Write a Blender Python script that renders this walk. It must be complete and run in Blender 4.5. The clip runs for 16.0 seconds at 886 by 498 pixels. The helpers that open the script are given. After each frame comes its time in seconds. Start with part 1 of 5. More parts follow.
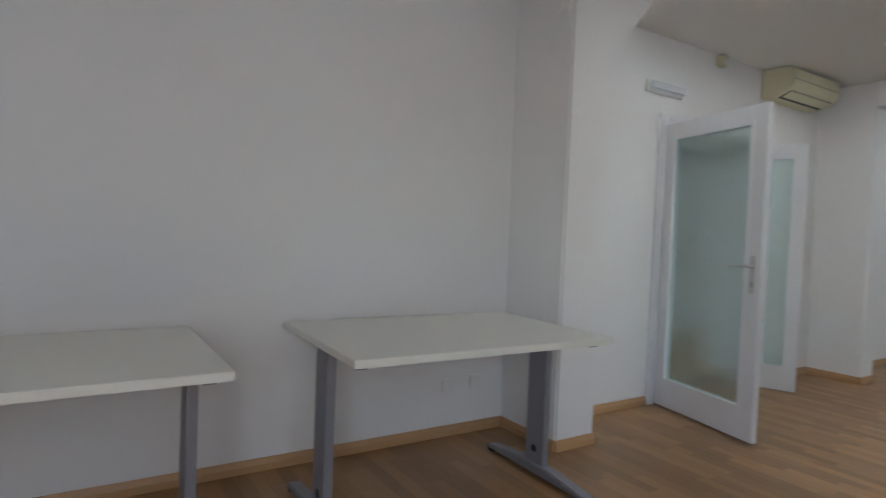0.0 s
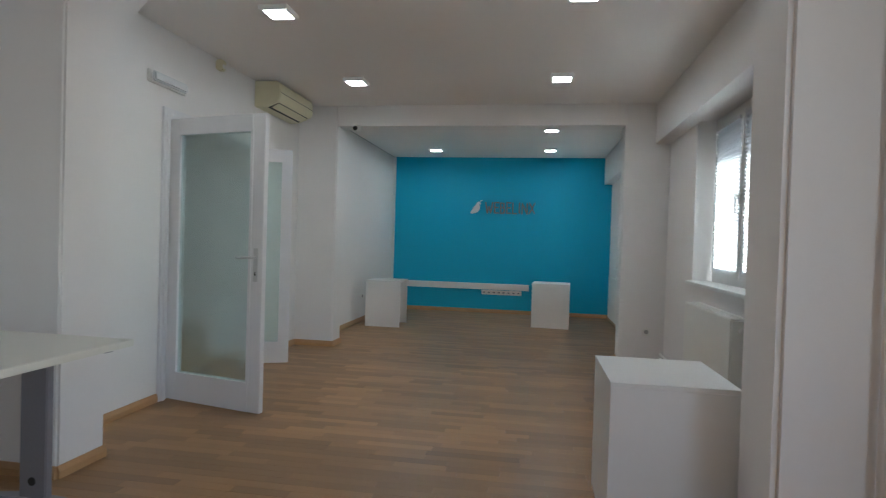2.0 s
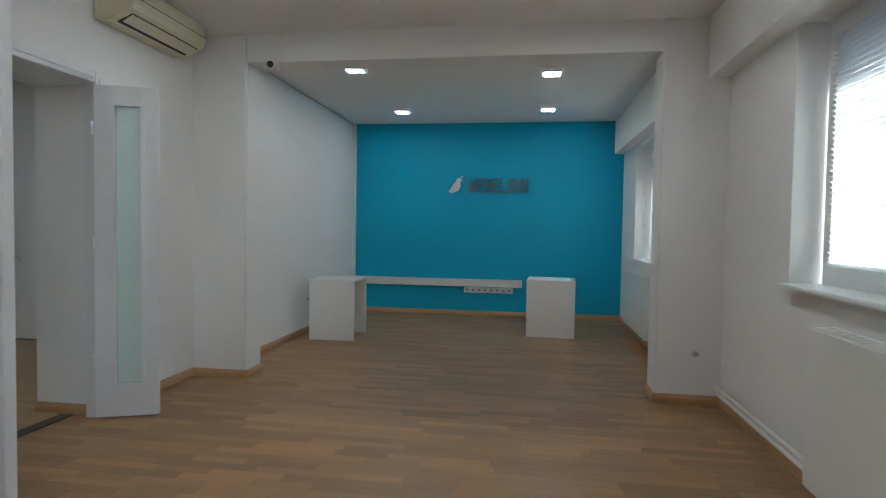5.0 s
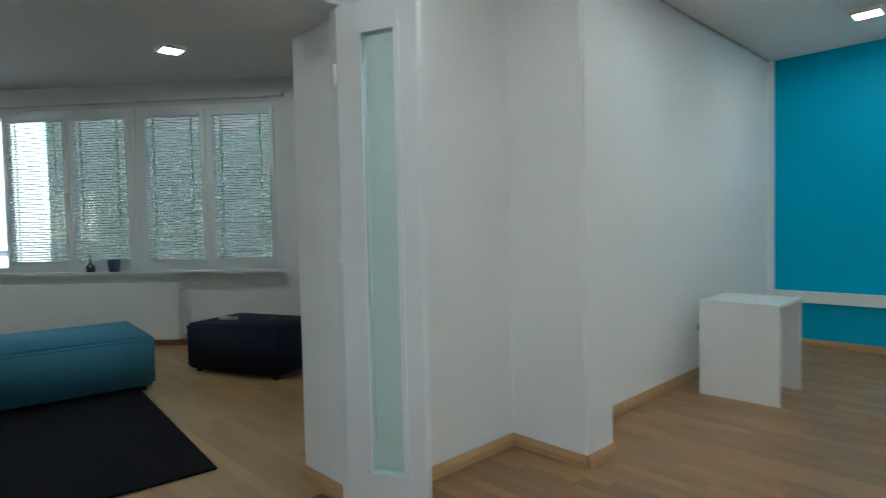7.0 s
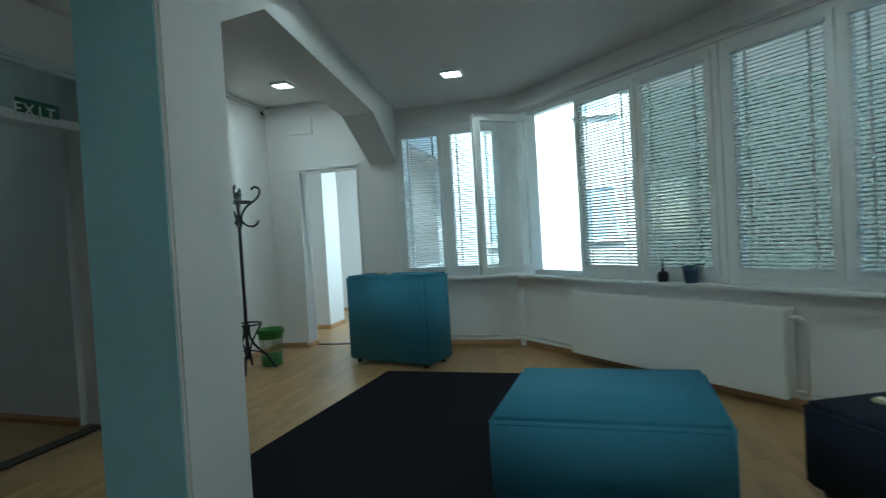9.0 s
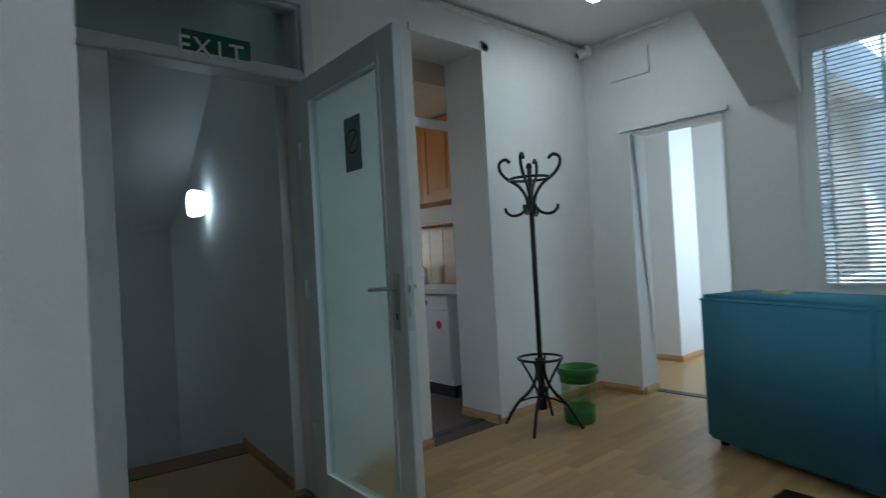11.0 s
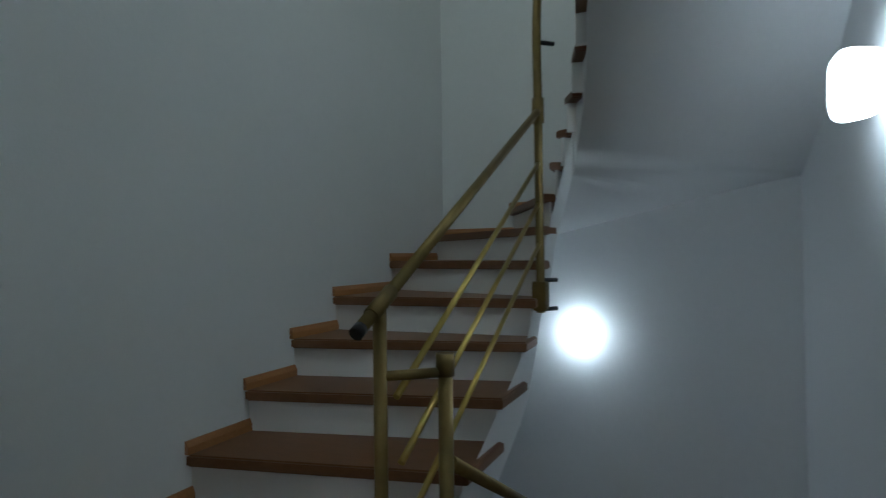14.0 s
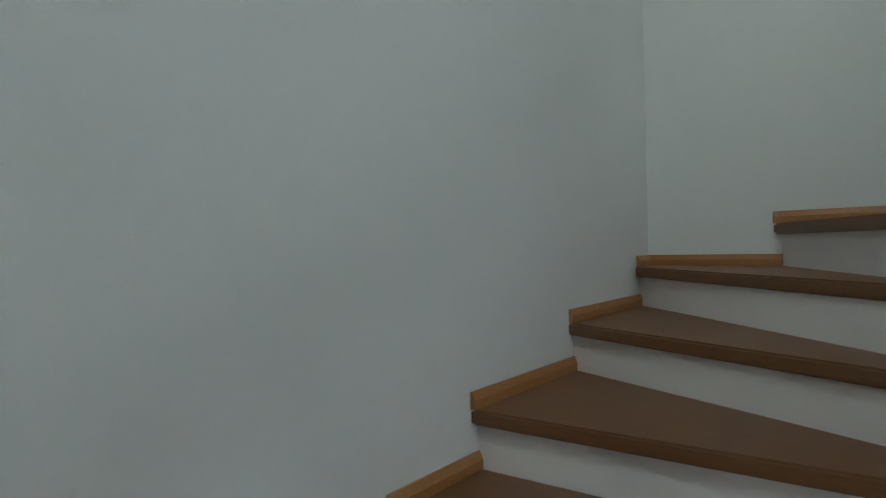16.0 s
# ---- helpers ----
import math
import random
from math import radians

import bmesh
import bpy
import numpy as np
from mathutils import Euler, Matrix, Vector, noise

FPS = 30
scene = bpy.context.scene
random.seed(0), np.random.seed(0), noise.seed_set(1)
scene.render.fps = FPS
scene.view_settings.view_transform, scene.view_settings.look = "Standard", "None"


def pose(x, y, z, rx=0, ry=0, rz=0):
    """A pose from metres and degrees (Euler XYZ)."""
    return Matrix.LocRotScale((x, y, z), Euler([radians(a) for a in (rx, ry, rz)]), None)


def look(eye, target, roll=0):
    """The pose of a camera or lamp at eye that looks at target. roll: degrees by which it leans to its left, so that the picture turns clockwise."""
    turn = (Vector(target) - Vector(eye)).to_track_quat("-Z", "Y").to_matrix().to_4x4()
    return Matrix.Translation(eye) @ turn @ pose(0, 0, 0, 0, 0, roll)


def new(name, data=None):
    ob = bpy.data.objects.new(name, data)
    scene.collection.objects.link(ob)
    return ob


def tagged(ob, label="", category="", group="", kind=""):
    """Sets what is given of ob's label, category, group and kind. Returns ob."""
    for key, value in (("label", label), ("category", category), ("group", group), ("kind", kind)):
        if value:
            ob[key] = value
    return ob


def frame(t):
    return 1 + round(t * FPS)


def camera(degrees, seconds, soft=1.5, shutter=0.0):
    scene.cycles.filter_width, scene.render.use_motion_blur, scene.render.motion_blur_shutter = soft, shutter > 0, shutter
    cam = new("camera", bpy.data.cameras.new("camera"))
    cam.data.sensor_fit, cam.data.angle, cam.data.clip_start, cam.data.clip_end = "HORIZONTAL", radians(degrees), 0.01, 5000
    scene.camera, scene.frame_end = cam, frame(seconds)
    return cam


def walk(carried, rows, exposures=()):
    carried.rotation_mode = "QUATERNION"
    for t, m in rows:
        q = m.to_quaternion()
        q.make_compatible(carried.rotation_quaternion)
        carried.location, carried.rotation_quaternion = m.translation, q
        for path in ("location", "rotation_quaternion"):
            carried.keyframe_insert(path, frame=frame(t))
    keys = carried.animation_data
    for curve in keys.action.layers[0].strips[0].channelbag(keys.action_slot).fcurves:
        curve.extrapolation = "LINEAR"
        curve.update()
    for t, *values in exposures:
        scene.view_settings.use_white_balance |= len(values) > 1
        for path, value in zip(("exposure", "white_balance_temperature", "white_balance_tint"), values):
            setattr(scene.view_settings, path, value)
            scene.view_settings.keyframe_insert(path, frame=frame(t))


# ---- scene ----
cam = camera(76.2, 16.0, soft=1.1, shutter=0.25)
PATH = [
    (0, (0.085, -1.047, 1.16), (-1.605, 0.023, 1.104), 2.3),
    (0.5, (0.133, -1.138, 1.174), (-1.184, 0.366, 1.134), 2.3),
    (1, (0.126, -1.203, 1.182), (-0.82, 0.559, 1.144), 2.1),
    (1.5, (0.111, -1.235, 1.181), (-0.468, 0.68, 1.151), 1.8),
    (2, (0.081, -1.223, 1.191), (-0.241, 0.751, 1.159), 1.7),
    (2.5, (0.088, -1.13, 1.184), (-0.074, 0.863, 1.146), 1.5),
    (3, (0.12, -0.882, 1.199), (-0.036, 1.111, 1.143), 1.2),
    (3.2, (0.103, -0.786, 1.198), (-0.068, 1.206, 1.136), 1.2),
    (5.5, (0.024, 1.067, 1.164), (-0.377, 3.025, 1.082), 0.5),
    (6, (-0.039, 1.532, 1.156), (-0.785, 3.385, 1.074), -0.3),
    (6.5, (-0.279, 1.97, 1.137), (-1.416, 3.613, 1.06), -0.8),
    (7, (-0.638, 2.368, 1.137), (-2.085, 3.747, 1.059), -1.3),
    (7.5, (-1.042, 2.68, 1.193), (-2.789, 3.649, 1.1), -1.7),
    (8, (-1.567, 2.928, 1.194), (-3.477, 3.516, 1.111), -2.3),
    (8.5, (-2.107, 3.082, 1.235), (-4.103, 3.159, 1.153), -3.0),
    (8.7, (-2.349, 3.09, 1.206), (-4.341, 2.933, 1.141), -3.3),
    (10.8, (-4.527, 2.454, 1.183), (-5.968, 1.068, 1.19), -3.0),
    (11, (-4.699, 2.331, 1.173), (-6.025, 0.834, 1.197), -3.2),
    (11.5, (-5.068, 1.935, 1.187), (-6.046, 0.191, 1.224), -3.0),
    (12, (-5.374, 1.54, 1.171), (-6.066, -0.336, 1.209), -2.7),
    (12.5, (-5.511, 1.19, 1.148), (-5.832, -0.784, 1.18), -1.9),
    (13, (-5.64, 0.68, 1.185), (-5.707, -1.319, 1.218), -1),
    (13.5, (-5.603, 0.26, 1.195), (-5.404, -1.73, 1.213), -1.2),
    (14, (-5.503, -0.125, 1.19), (-4.877, -2.024, 1.214), -0.7),
    (14.5, (-5.338, -0.442, 1.222), (-4.452, -2.236, 1.232), -0.6),
    (15, (-5.156, -0.75, 1.259), (-4.044, -2.412, 1.269), -0.2),
    (15.5, (-4.946, -1.077, 1.352), (-3.737, -2.67, 1.344), -1.0),
    (16, (-4.901, -1.312, 1.442), (-3.786, -2.972, 1.429), -1.5),
]
walk(cam, [(t, look(e, g, r)) for t, e, g, r in PATH], exposures=[(0.0, 2.0, 5800, 5), (3.0, 1.95, 5800, 3), (6.0, 2.0, 5700, -2), (6.5, 2.3, 5600, -5), (7.0, 2.3, 5550, -6), (7.5, 2.1, 5450, -8), (8.0, 1.95, 5350, -11), (8.7, 2.25, 5200, -16), (10.8, 2.0, 5300, -7), (11.0, 2.2, 5300, -5), (11.5, 2.5, 5280, -2), (12.0, 2.85, 5250, -1), (12.5, 3.3, 5350, -1), (13.0, 3.3, 5400, 1), (14.0, 3.5, 5500, 2), (14.5, 3.6, 5650, 1), (15.0, 3.8, 5850, 3), (15.5, 4.05, 5900, 4), (16.0, 4.35, 5950, 5)])

# ---- world, sun, added area lamps ----
world = bpy.data.worlds.new("sky")
scene.world = world
world.use_nodes = True
wn = world.node_tree
sky = wn.nodes.new("ShaderNodeTexSky")
sky.sky_type, sky.sun_disc = 'NISHITA', False
sky.sun_elevation, sky.sun_rotation = radians(47), radians(115)
wn.links.new(sky.outputs[0], wn.nodes["Background"].inputs[0])
wn.nodes["Background"].inputs[1].default_value = 0.15

sun = new("sun", bpy.data.lights.new("sun", 'SUN'))
sun.data.energy, sun.data.angle, sun.data.color = 3.4, radians(0.5), (1.0, 0.95, 0.88)
sun.matrix_world = look((0, 0, 30), (-25, 11.7, 0))


def area(name, eye, target, w, h, power, color=(1, 1, 1)):
    d = bpy.data.lights.new(name, 'AREA')
    d.shape, d.size, d.size_y, d.energy, d.color = 'RECTANGLE', w, h, power, color
    ob = new(name, d)
    ob.matrix_world = look(eye, target)
    return ob


# area lamps added for daylight of windows assumed out of view
area("window_light_office", (1.54, -1.65, 1.58), (0, -1.55, 1.3), 1.85, 1.3, 4.5, (0.93, 0.96, 1.0))
area("window_light_side_room", (-10.55, 1.00, 1.6), (-10.55, 0, 1.2), 1.85, 1.55, 6.5, (0.93, 0.96, 1.0))
# warm fill added to brighten the kitchen; its source is unseen
area("fill_light_kitchen", (-7.1, -3.41, 1.55), (-7.3, 0, 1.3), 0.95, 1.05, 1.0, (1.0, 0.80, 0.56))
# fill added in mid-air to brighten the stairwell; no window stands there
area("fill_light_upstairs", (-5.3, -0.5, 4.6), (-5.2, -3.0, 2.6), 1.2, 0.9, 1.9, (0.97, 1.0, 0.88))

# ---- materials ----
def mat(name, color, rough=0.6, metal=0.0, grain=None, amount=0.08, bump=0.0, bump_scale=60.0, stain=0.0, spec=0.5, island=0.0, piece=0.0, stretch=(1, 1, 1)):
    m = bpy.data.materials.new(name)
    m.use_nodes = True
    t = m.node_tree
    b = t.nodes["Principled BSDF"]
    b.inputs["Roughness"].default_value, b.inputs["Metallic"].default_value = rough, metal
    b.inputs["Specular IOR Level"].default_value = spec
    co = t.nodes.new("ShaderNodeTexCoord")
    mp = t.nodes.new("ShaderNodeMapping")
    mp.inputs["Scale"].default_value = stretch
    t.links.new(co.outputs["Object"], mp.inputs[0])
    rgb = t.nodes.new("ShaderNodeRGB")
    rgb.outputs[0].default_value = (*color, 1)
    out = rgb.outputs[0]

    def vary(fac_socket, out, k):
        mr = t.nodes.new("ShaderNodeMapRange")
        mr.inputs[3].default_value, mr.inputs[4].default_value = 1 - k, 1 + k
        t.links.new(fac_socket, mr.inputs[0])
        hs = t.nodes.new("ShaderNodeHueSaturation")
        t.links.new(mr.outputs[0], hs.inputs["Value"])
        t.links.new(out, hs.inputs["Color"])
        return hs.outputs[0]
    if grain:
        n = t.nodes.new("ShaderNodeTexNoise")
        n.inputs["Scale"].default_value, n.inputs["Detail"].default_value = grain, 6
        t.links.new(mp.outputs[0], n.inputs["Vector"])
        out = vary(n.outputs[0], out, amount)
    if stain:
        n = t.nodes.new("ShaderNodeTexNoise")
        n.inputs["Scale"].default_value, n.inputs["Detail"].default_value = 1.3, 3
        t.links.new(co.outputs["Object"], n.inputs["Vector"])
        out = vary(n.outputs[0], out, stain)
        rr = t.nodes.new("ShaderNodeMapRange")
        rr.inputs[3].default_value, rr.inputs[4].default_value = rough * 0.8, min(1, rough * 1.2)
        t.links.new(n.outputs[0], rr.inputs[0])
        t.links.new(rr.outputs[0], b.inputs["Roughness"])
    if island:
        g = t.nodes.new("ShaderNodeNewGeometry")
        out = vary(g.outputs["Random Per Island"], out, island)
    if piece:
        g = t.nodes.new("ShaderNodeObjectInfo")
        out = vary(g.outputs["Random"], out, piece)
    t.links.new(out, b.inputs["Base Color"])
    if bump:
        n = t.nodes.new("ShaderNodeTexNoise")
        n.inputs["Scale"].default_value, n.inputs["Detail"].default_value = bump_scale, 4
        t.links.new(mp.outputs[0], n.inputs["Vector"])
        bp = t.nodes.new("ShaderNodeBump")
        bp.inputs["Strength"].default_value, bp.inputs["Distance"].default_value = bump, 0.004
        t.links.new(n.outputs[0], bp.inputs["Height"])
        t.links.new(bp.outputs[0], b.inputs["Normal"])
    return m


def glow(name, color, strength):
    m = mat(name, color, 0.4)
    b = m.node_tree.nodes["Principled BSDF"]
    b.inputs["Emission Color"].default_value, b.inputs["Emission Strength"].default_value = (*color, 1), strength
    return m


def glass(name, color=(1, 1, 1), rough=0.0, bump=0.0, scale=150.0, stretch=(1, 1, 1), mixed=0.0):
    m = bpy.data.materials.new(name)
    m.use_nodes = True
    t = m.node_tree
    b = t.nodes["Principled BSDF"]
    b.inputs["Base Color"].default_value = (*color, 1)
    b.inputs["Roughness"].default_value, b.inputs["Transmission Weight"].default_value, b.inputs["IOR"].default_value = rough, 1.0 - mixed, 1.45
    if bump:
        co = t.nodes.new("ShaderNodeTexCoord")
        mp = t.nodes.new("ShaderNodeMapping")
        mp.inputs["Scale"].default_value = stretch
        n = t.nodes.new("ShaderNodeTexNoise")
        n.inputs["Scale"].default_value = scale
        bp = t.nodes.new("ShaderNodeBump")
        bp.inputs["Strength"].default_value, bp.inputs["Distance"].default_value = bump, 0.003
        t.links.new(co.outputs["Object"], mp.inputs[0])
        t.links.new(mp.outputs[0], n.inputs["Vector"])
        t.links.new(n.outputs[0], bp.inputs["Height"])
        t.links.new(bp.outputs[0], b.inputs["Normal"])
    return m


WHITE = mat("wall_paint", (0.80, 0.785, 0.77), 0.75, grain=40, amount=0.015, bump=0.12, bump_scale=160, stain=0.025)
STAIRWALL = mat("stairwell_paint", (0.74, 0.755, 0.76), 0.7, grain=30, amount=0.02, bump=0.15, bump_scale=120, stain=0.04)
CEIL = mat("ceiling_paint", (0.82, 0.81, 0.795), 0.85, grain=30, amount=0.012, bump=0.08, bump_scale=150, stain=0.02)
TEAL = mat("teal_paint", (0.016, 0.382, 0.600), 0.65, grain=35, amount=0.04, bump=0.25, bump_scale=110, stain=0.04)
STRIP = mat("beech_strip", (0.305, 0.168, 0.070), 0.36, grain=9, amount=0.16, stain=0.05, island=0.24, piece=0.24, stretch=(1.5, 22, 22), bump=0.04, bump_scale=30)
STRIP2 = mat("pale_beech_strip", (0.42, 0.265, 0.112), 0.33, grain=9, amount=0.10, stain=0.05, island=0.15, piece=0.15, stretch=(1.5, 22, 22), bump=0.04, bump_scale=30)
SKIRT = mat("beech_skirting", (0.47, 0.28, 0.13), 0.45, grain=8, amount=0.15, stretch=(3, 3, 30))
WHITEBOARD = mat("white_laminate", (0.80, 0.79, 0.77), 0.38, grain=25, amount=0.015, stain=0.02)
CREAMTOP = mat("cream_laminate", (0.74, 0.73, 0.66), 0.4, grain=25, amount=0.02, stain=0.02)
GREYMETAL = mat("grey_powder_coat", (0.26, 0.26, 0.29), 0.45, metal=0.3, grain=80, amount=0.05, bump=0.05, bump_scale=300)
DARKPLASTIC = mat("black_plastic", (0.02, 0.02, 0.022), 0.5, grain=50, amount=0.1)
DOORPAINT = mat("white_lacquer", (0.76, 0.755, 0.77), 0.35, grain=12, amount=0.02, stain=0.03, bump=0.04, bump_scale=25)
GREYDOOR = mat("pale_grey_lacquer", (0.68, 0.71, 0.73), 0.35, grain=12, amount=0.02, stain=0.03)
PVC = mat("white_pvc", (0.80, 0.81, 0.80), 0.3, grain=20, amount=0.01)
SLAT = mat("blind_slat", (0.80, 0.81, 0.81), 0.4, grain=40, amount=0.03)
# thin white slats let part of the daylight through
st_nodes = SLAT.node_tree
thin = st_nodes.nodes.new("ShaderNodeBsdfTranslucent")
thin.inputs[0].default_value = (0.82, 0.84, 0.86, 1)
both = st_nodes.nodes.new("ShaderNodeMixShader")
both.inputs[0].default_value = 0.46
st_nodes.links.new(st_nodes.nodes["Principled BSDF"].outputs[0], both.inputs[1])
st_nodes.links.new(thin.outputs[0], both.inputs[2])
st_nodes.links.new(both.outputs[0], st_nodes.nodes["Material Output"].inputs[0])
RAD = mat("radiator_enamel", (0.80, 0.79, 0.74), 0.3, grain=15, amount=0.012)
ACPLASTIC = mat("aged_cream_plastic", (0.70, 0.66, 0.46), 0.45, grain=10, amount=0.04, stain=0.06)
PLASTIC = mat("white_plastic", (0.78, 0.77, 0.74), 0.4, grain=30, amount=0.015)
CHROME = mat("brushed_nickel", (0.6, 0.6, 0.6), 0.28, metal=1.0, grain=60, amount=0.06)
BRASS = mat("aged_brass", (0.21, 0.155, 0.06), 0.42, metal=0.9, grain=14, amount=0.3, stain=0.15, bump=0.08, bump_scale=90)
BRIGHTBRASS = mat("polished_brass", (0.46, 0.35, 0.10), 0.3, metal=0.95, grain=14, amount=0.2, stain=0.1)
DARKIRON = mat("black_enamelled_steel", (0.018, 0.018, 0.02), 0.35, metal=0.4, grain=40, amount=0.1)
TREAD = mat("brown_stained_wood", (0.165, 0.075, 0.030), 0.42, grain=7, amount=0.28, stain=0.2, stretch=(2, 18, 18), bump=0.08, bump_scale=25)
TREADEDGE = mat("brown_wood_edge", (0.17, 0.07, 0.025), 0.38, grain=8, amount=0.3, stain=0.15, stretch=(2, 18, 18))
STAIRSKIRT = mat("brown_wood_skirting", (0.36, 0.165, 0.055), 0.42, grain=8, amount=0.25, stain=0.15, stretch=(18, 2, 18))
TEALFAB = mat("teal_fabric", (0.085, 0.245, 0.35), 0.9, grain=180, amount=0.18, stain=0.10, bump=0.35, bump_scale=500, spec=0.2)
NAVYFAB = mat("navy_fabric", (0.012, 0.016, 0.030), 0.9, grain=180, amount=0.2, stain=0.12, bump=0.35, bump_scale=500, spec=0.2)
CARPET = mat("charcoal_carpet", (0.010, 0.010, 0.014), 0.97, grain=220, amount=0.4, stain=0.15, bump=0.8, bump_scale=420, spec=0.1)
GREENPLASTIC = mat("green_plastic", (0.04, 0.22, 0.02), 0.35, grain=30, amount=0.05)
GREENPLASTIC.node_tree.nodes["Principled BSDF"].inputs["Transmission Weight"].default_value = 0.45
KITWOOD = mat("orange_pine", (0.52, 0.20, 0.04), 0.4, grain=6, amount=0.22, stretch=(14, 14, 1.5), stain=0.1)
TILE = mat("beige_tile", (0.33, 0.185, 0.095), 0.25, grain=10, amount=0.08, piece=0.05)
WORKTOP = mat("pale_worktop", (0.60, 0.58, 0.53), 0.35, grain=120, amount=0.12)
KITFLOOR = mat("brown_kitchen_floor", (0.13, 0.085, 0.06), 0.4, grain=12, amount=0.15, stain=0.1)
THRESH = mat("dark_threshold", (0.06, 0.055, 0.05), 0.45, metal=0.4, grain=20, amount=0.15)
GROUND = mat("paved_street", (0.20, 0.195, 0.185), 0.9, grain=8, amount=0.15, stain=0.15)
# shade of the dark view outside is put into this colour
OLIVESHADE = mat("shaded_olive_render", (0.036, 0.044, 0.038), 0.9, grain=5, amount=0.1, stain=0.15)
FACADE = mat("pale_render", (0.52, 0.51, 0.49), 0.9, grain=5, amount=0.04, stain=0.06)
ROOFTILE = mat("red_roof_tile", (0.36, 0.10, 0.05), 0.8, grain=6, amount=0.25, island=0.15)
# the sky's reflection is put into this opaque pane colour
SKYTINT = mat("sky_tinted_pane", (0.34, 0.40, 0.46), 0.12)
DARKGLASS = mat("dark_window", (0.03, 0.04, 0.05), 0.08)
RED = mat("red_print", (0.5, 0.03, 0.04), 0.5)
GREENPRINT = mat("green_print", (0.01, 0.10, 0.055), 0.5)
GREYPRINT = mat("grey_film", (0.16, 0.20, 0.20), 0.6, grain=20, amount=0.05)
SILVER = mat("silver_lettering", (0.22, 0.23, 0.24), 0.4, metal=0.3, grain=20, amount=0.04)
BLUEPOT = mat("slate_blue_ceramic", (0.045, 0.085, 0.15), 0.35, grain=10, amount=0.1)
MORTAR = mat("pale_underlay", (0.20, 0.12, 0.06), 0.9, grain=10, amount=0.1)
PANE = glass("clear_glass", (0.96, 0.99, 0.98))
FROST = glass("rippled_glass", (0.78, 0.93, 0.91), 0.12, bump=0.12, scale=170, stretch=(1, 1, 3), mixed=0.06)
FROSTDARK = glass("pebbled_glass", (0.72, 0.82, 0.80), 0.18, bump=0.9, scale=90)
DOWNLIGHT = glow("lit_diffuser", (1.0, 0.98, 0.95), 19.0)
WALLLAMP = glow("lit_opal_glass", (0.93, 0.97, 1.0), 0.9)


# ---- building helpers ----
def boxes(*specs, bevel=0.0):
    """One bmesh of boxes, each x0, x1, y0, y1, z0, z1."""
    bm = bmesh.new()
    for x0, x1, y0, y1, z0, z1 in specs:
        m = Matrix.Translation(((x0 + x1) / 2, (y0 + y1) / 2, (z0 + z1) / 2)) @ Matrix.Diagonal((abs(x1 - x0), abs(y1 - y0), abs(z1 - z0), 1))
        bmesh.ops.create_cube(bm, size=1, matrix=m)
    if bevel:
        bmesh.ops.bevel(bm, geom=bm.edges[:], offset=bevel, segments=2, affect='EDGES', clamp_overlap=True)
    return bm


def prism(points, z0, z1, bm=None):
    """An upright prism over plan points."""
    bm = bm or bmesh.new()
    lo = [bm.verts.new((x, y, z0)) for x, y in points]
    hi = [bm.verts.new((x, y, z1)) for x, y in points]
    n = len(points)
    bm.faces.new(lo[::-1]), bm.faces.new(hi)
    for i in range(n):
        bm.faces.new((lo[i], lo[(i + 1) % n], hi[(i + 1) % n], hi[i]))
    bmesh.ops.recalc_face_normals(bm, faces=bm.faces[:])
    return bm


def tube(points, r, sides=12, bm=None, cap=True):
    """A round bar along points."""
    bm = bm or bmesh.new()
    pts = [Vector(p) for p in points]
    rings, up = [], None
    for i, p in enumerate(pts):
        d = (pts[min(i + 1, len(pts) - 1)] - pts[max(i - 1, 0)]).normalized()
        if up is None:
            up = d.orthogonal().normalized()
        up = (up - d * up.dot(d)).normalized()
        side = d.cross(up)
        rr = r[i] if isinstance(r, (list, tuple)) else r
        rings.append([bm.verts.new(p + rr * (math.cos(a) * up + math.sin(a) * side)) for a in (2 * math.pi * k / sides for k in range(sides))])
    for a, b in zip(rings, rings[1:]):
        for k in range(sides):
            bm.faces.new((a[k], a[(k + 1) % sides], b[(k + 1) % sides], b[k])).smooth = True
    if cap:
        bm.faces.new(rings[0][::-1]), bm.faces.new(rings[-1])
    return bm


def lathe(profile, sides=28, bm=None):
    """A turned shape round z from (radius, z) pairs."""
    bm = bm or bmesh.new()
    rings = [[bm.verts.new((r * math.cos(2 * math.pi * k / sides), r * math.sin(2 * math.pi * k / sides), z)) for k in range(sides)] for r, z in profile]
    for a, b in zip(rings, rings[1:]):
        for k in range(sides):
            bm.faces.new((a[k], a[(k + 1) % sides], b[(k + 1) % sides], b[k])).smooth = True
    bm.faces.new(rings[0][::-1]), bm.faces.new(rings[-1])
    return bm


def mesh_of(name, bm, material):
    me = bpy.data.meshes.new(name)
    bm.to_mesh(me)
    bm.free()
    me.materials.append(material)
    return me


def part(name, bm, material, parent, label="", at=None):
    ob = new(name, mesh_of(name, bm, material) if isinstance(bm, bmesh.types.BMesh) else bm)
    ob.parent = parent
    if at is not None:
        ob.matrix_local = at
    return tagged(ob, label)


def thing(name, label, category, at=Matrix(), group="", kind=""):
    ob = new(name)
    ob.empty_display_size = 0.1
    ob.matrix_world = at
    return tagged(ob, label, category, group, kind)


def solid(name, bm, material, label="", category="", kind="", group="", at=None):
    ob = new(name, mesh_of(name, bm, material))
    if at is not None:
        ob.matrix_world = at
    return tagged(ob, label, category, group, kind)


def struct(name, bm, material, label="", category="wall"):
    return solid(name, bm, material, label, category, "structure")


# ---- large structure ----
CZ = 2.60      # ceiling of the office
RZ = 2.64      # ceiling of the reception
KZ = 2.84      # ceiling of its part between beam and kitchen
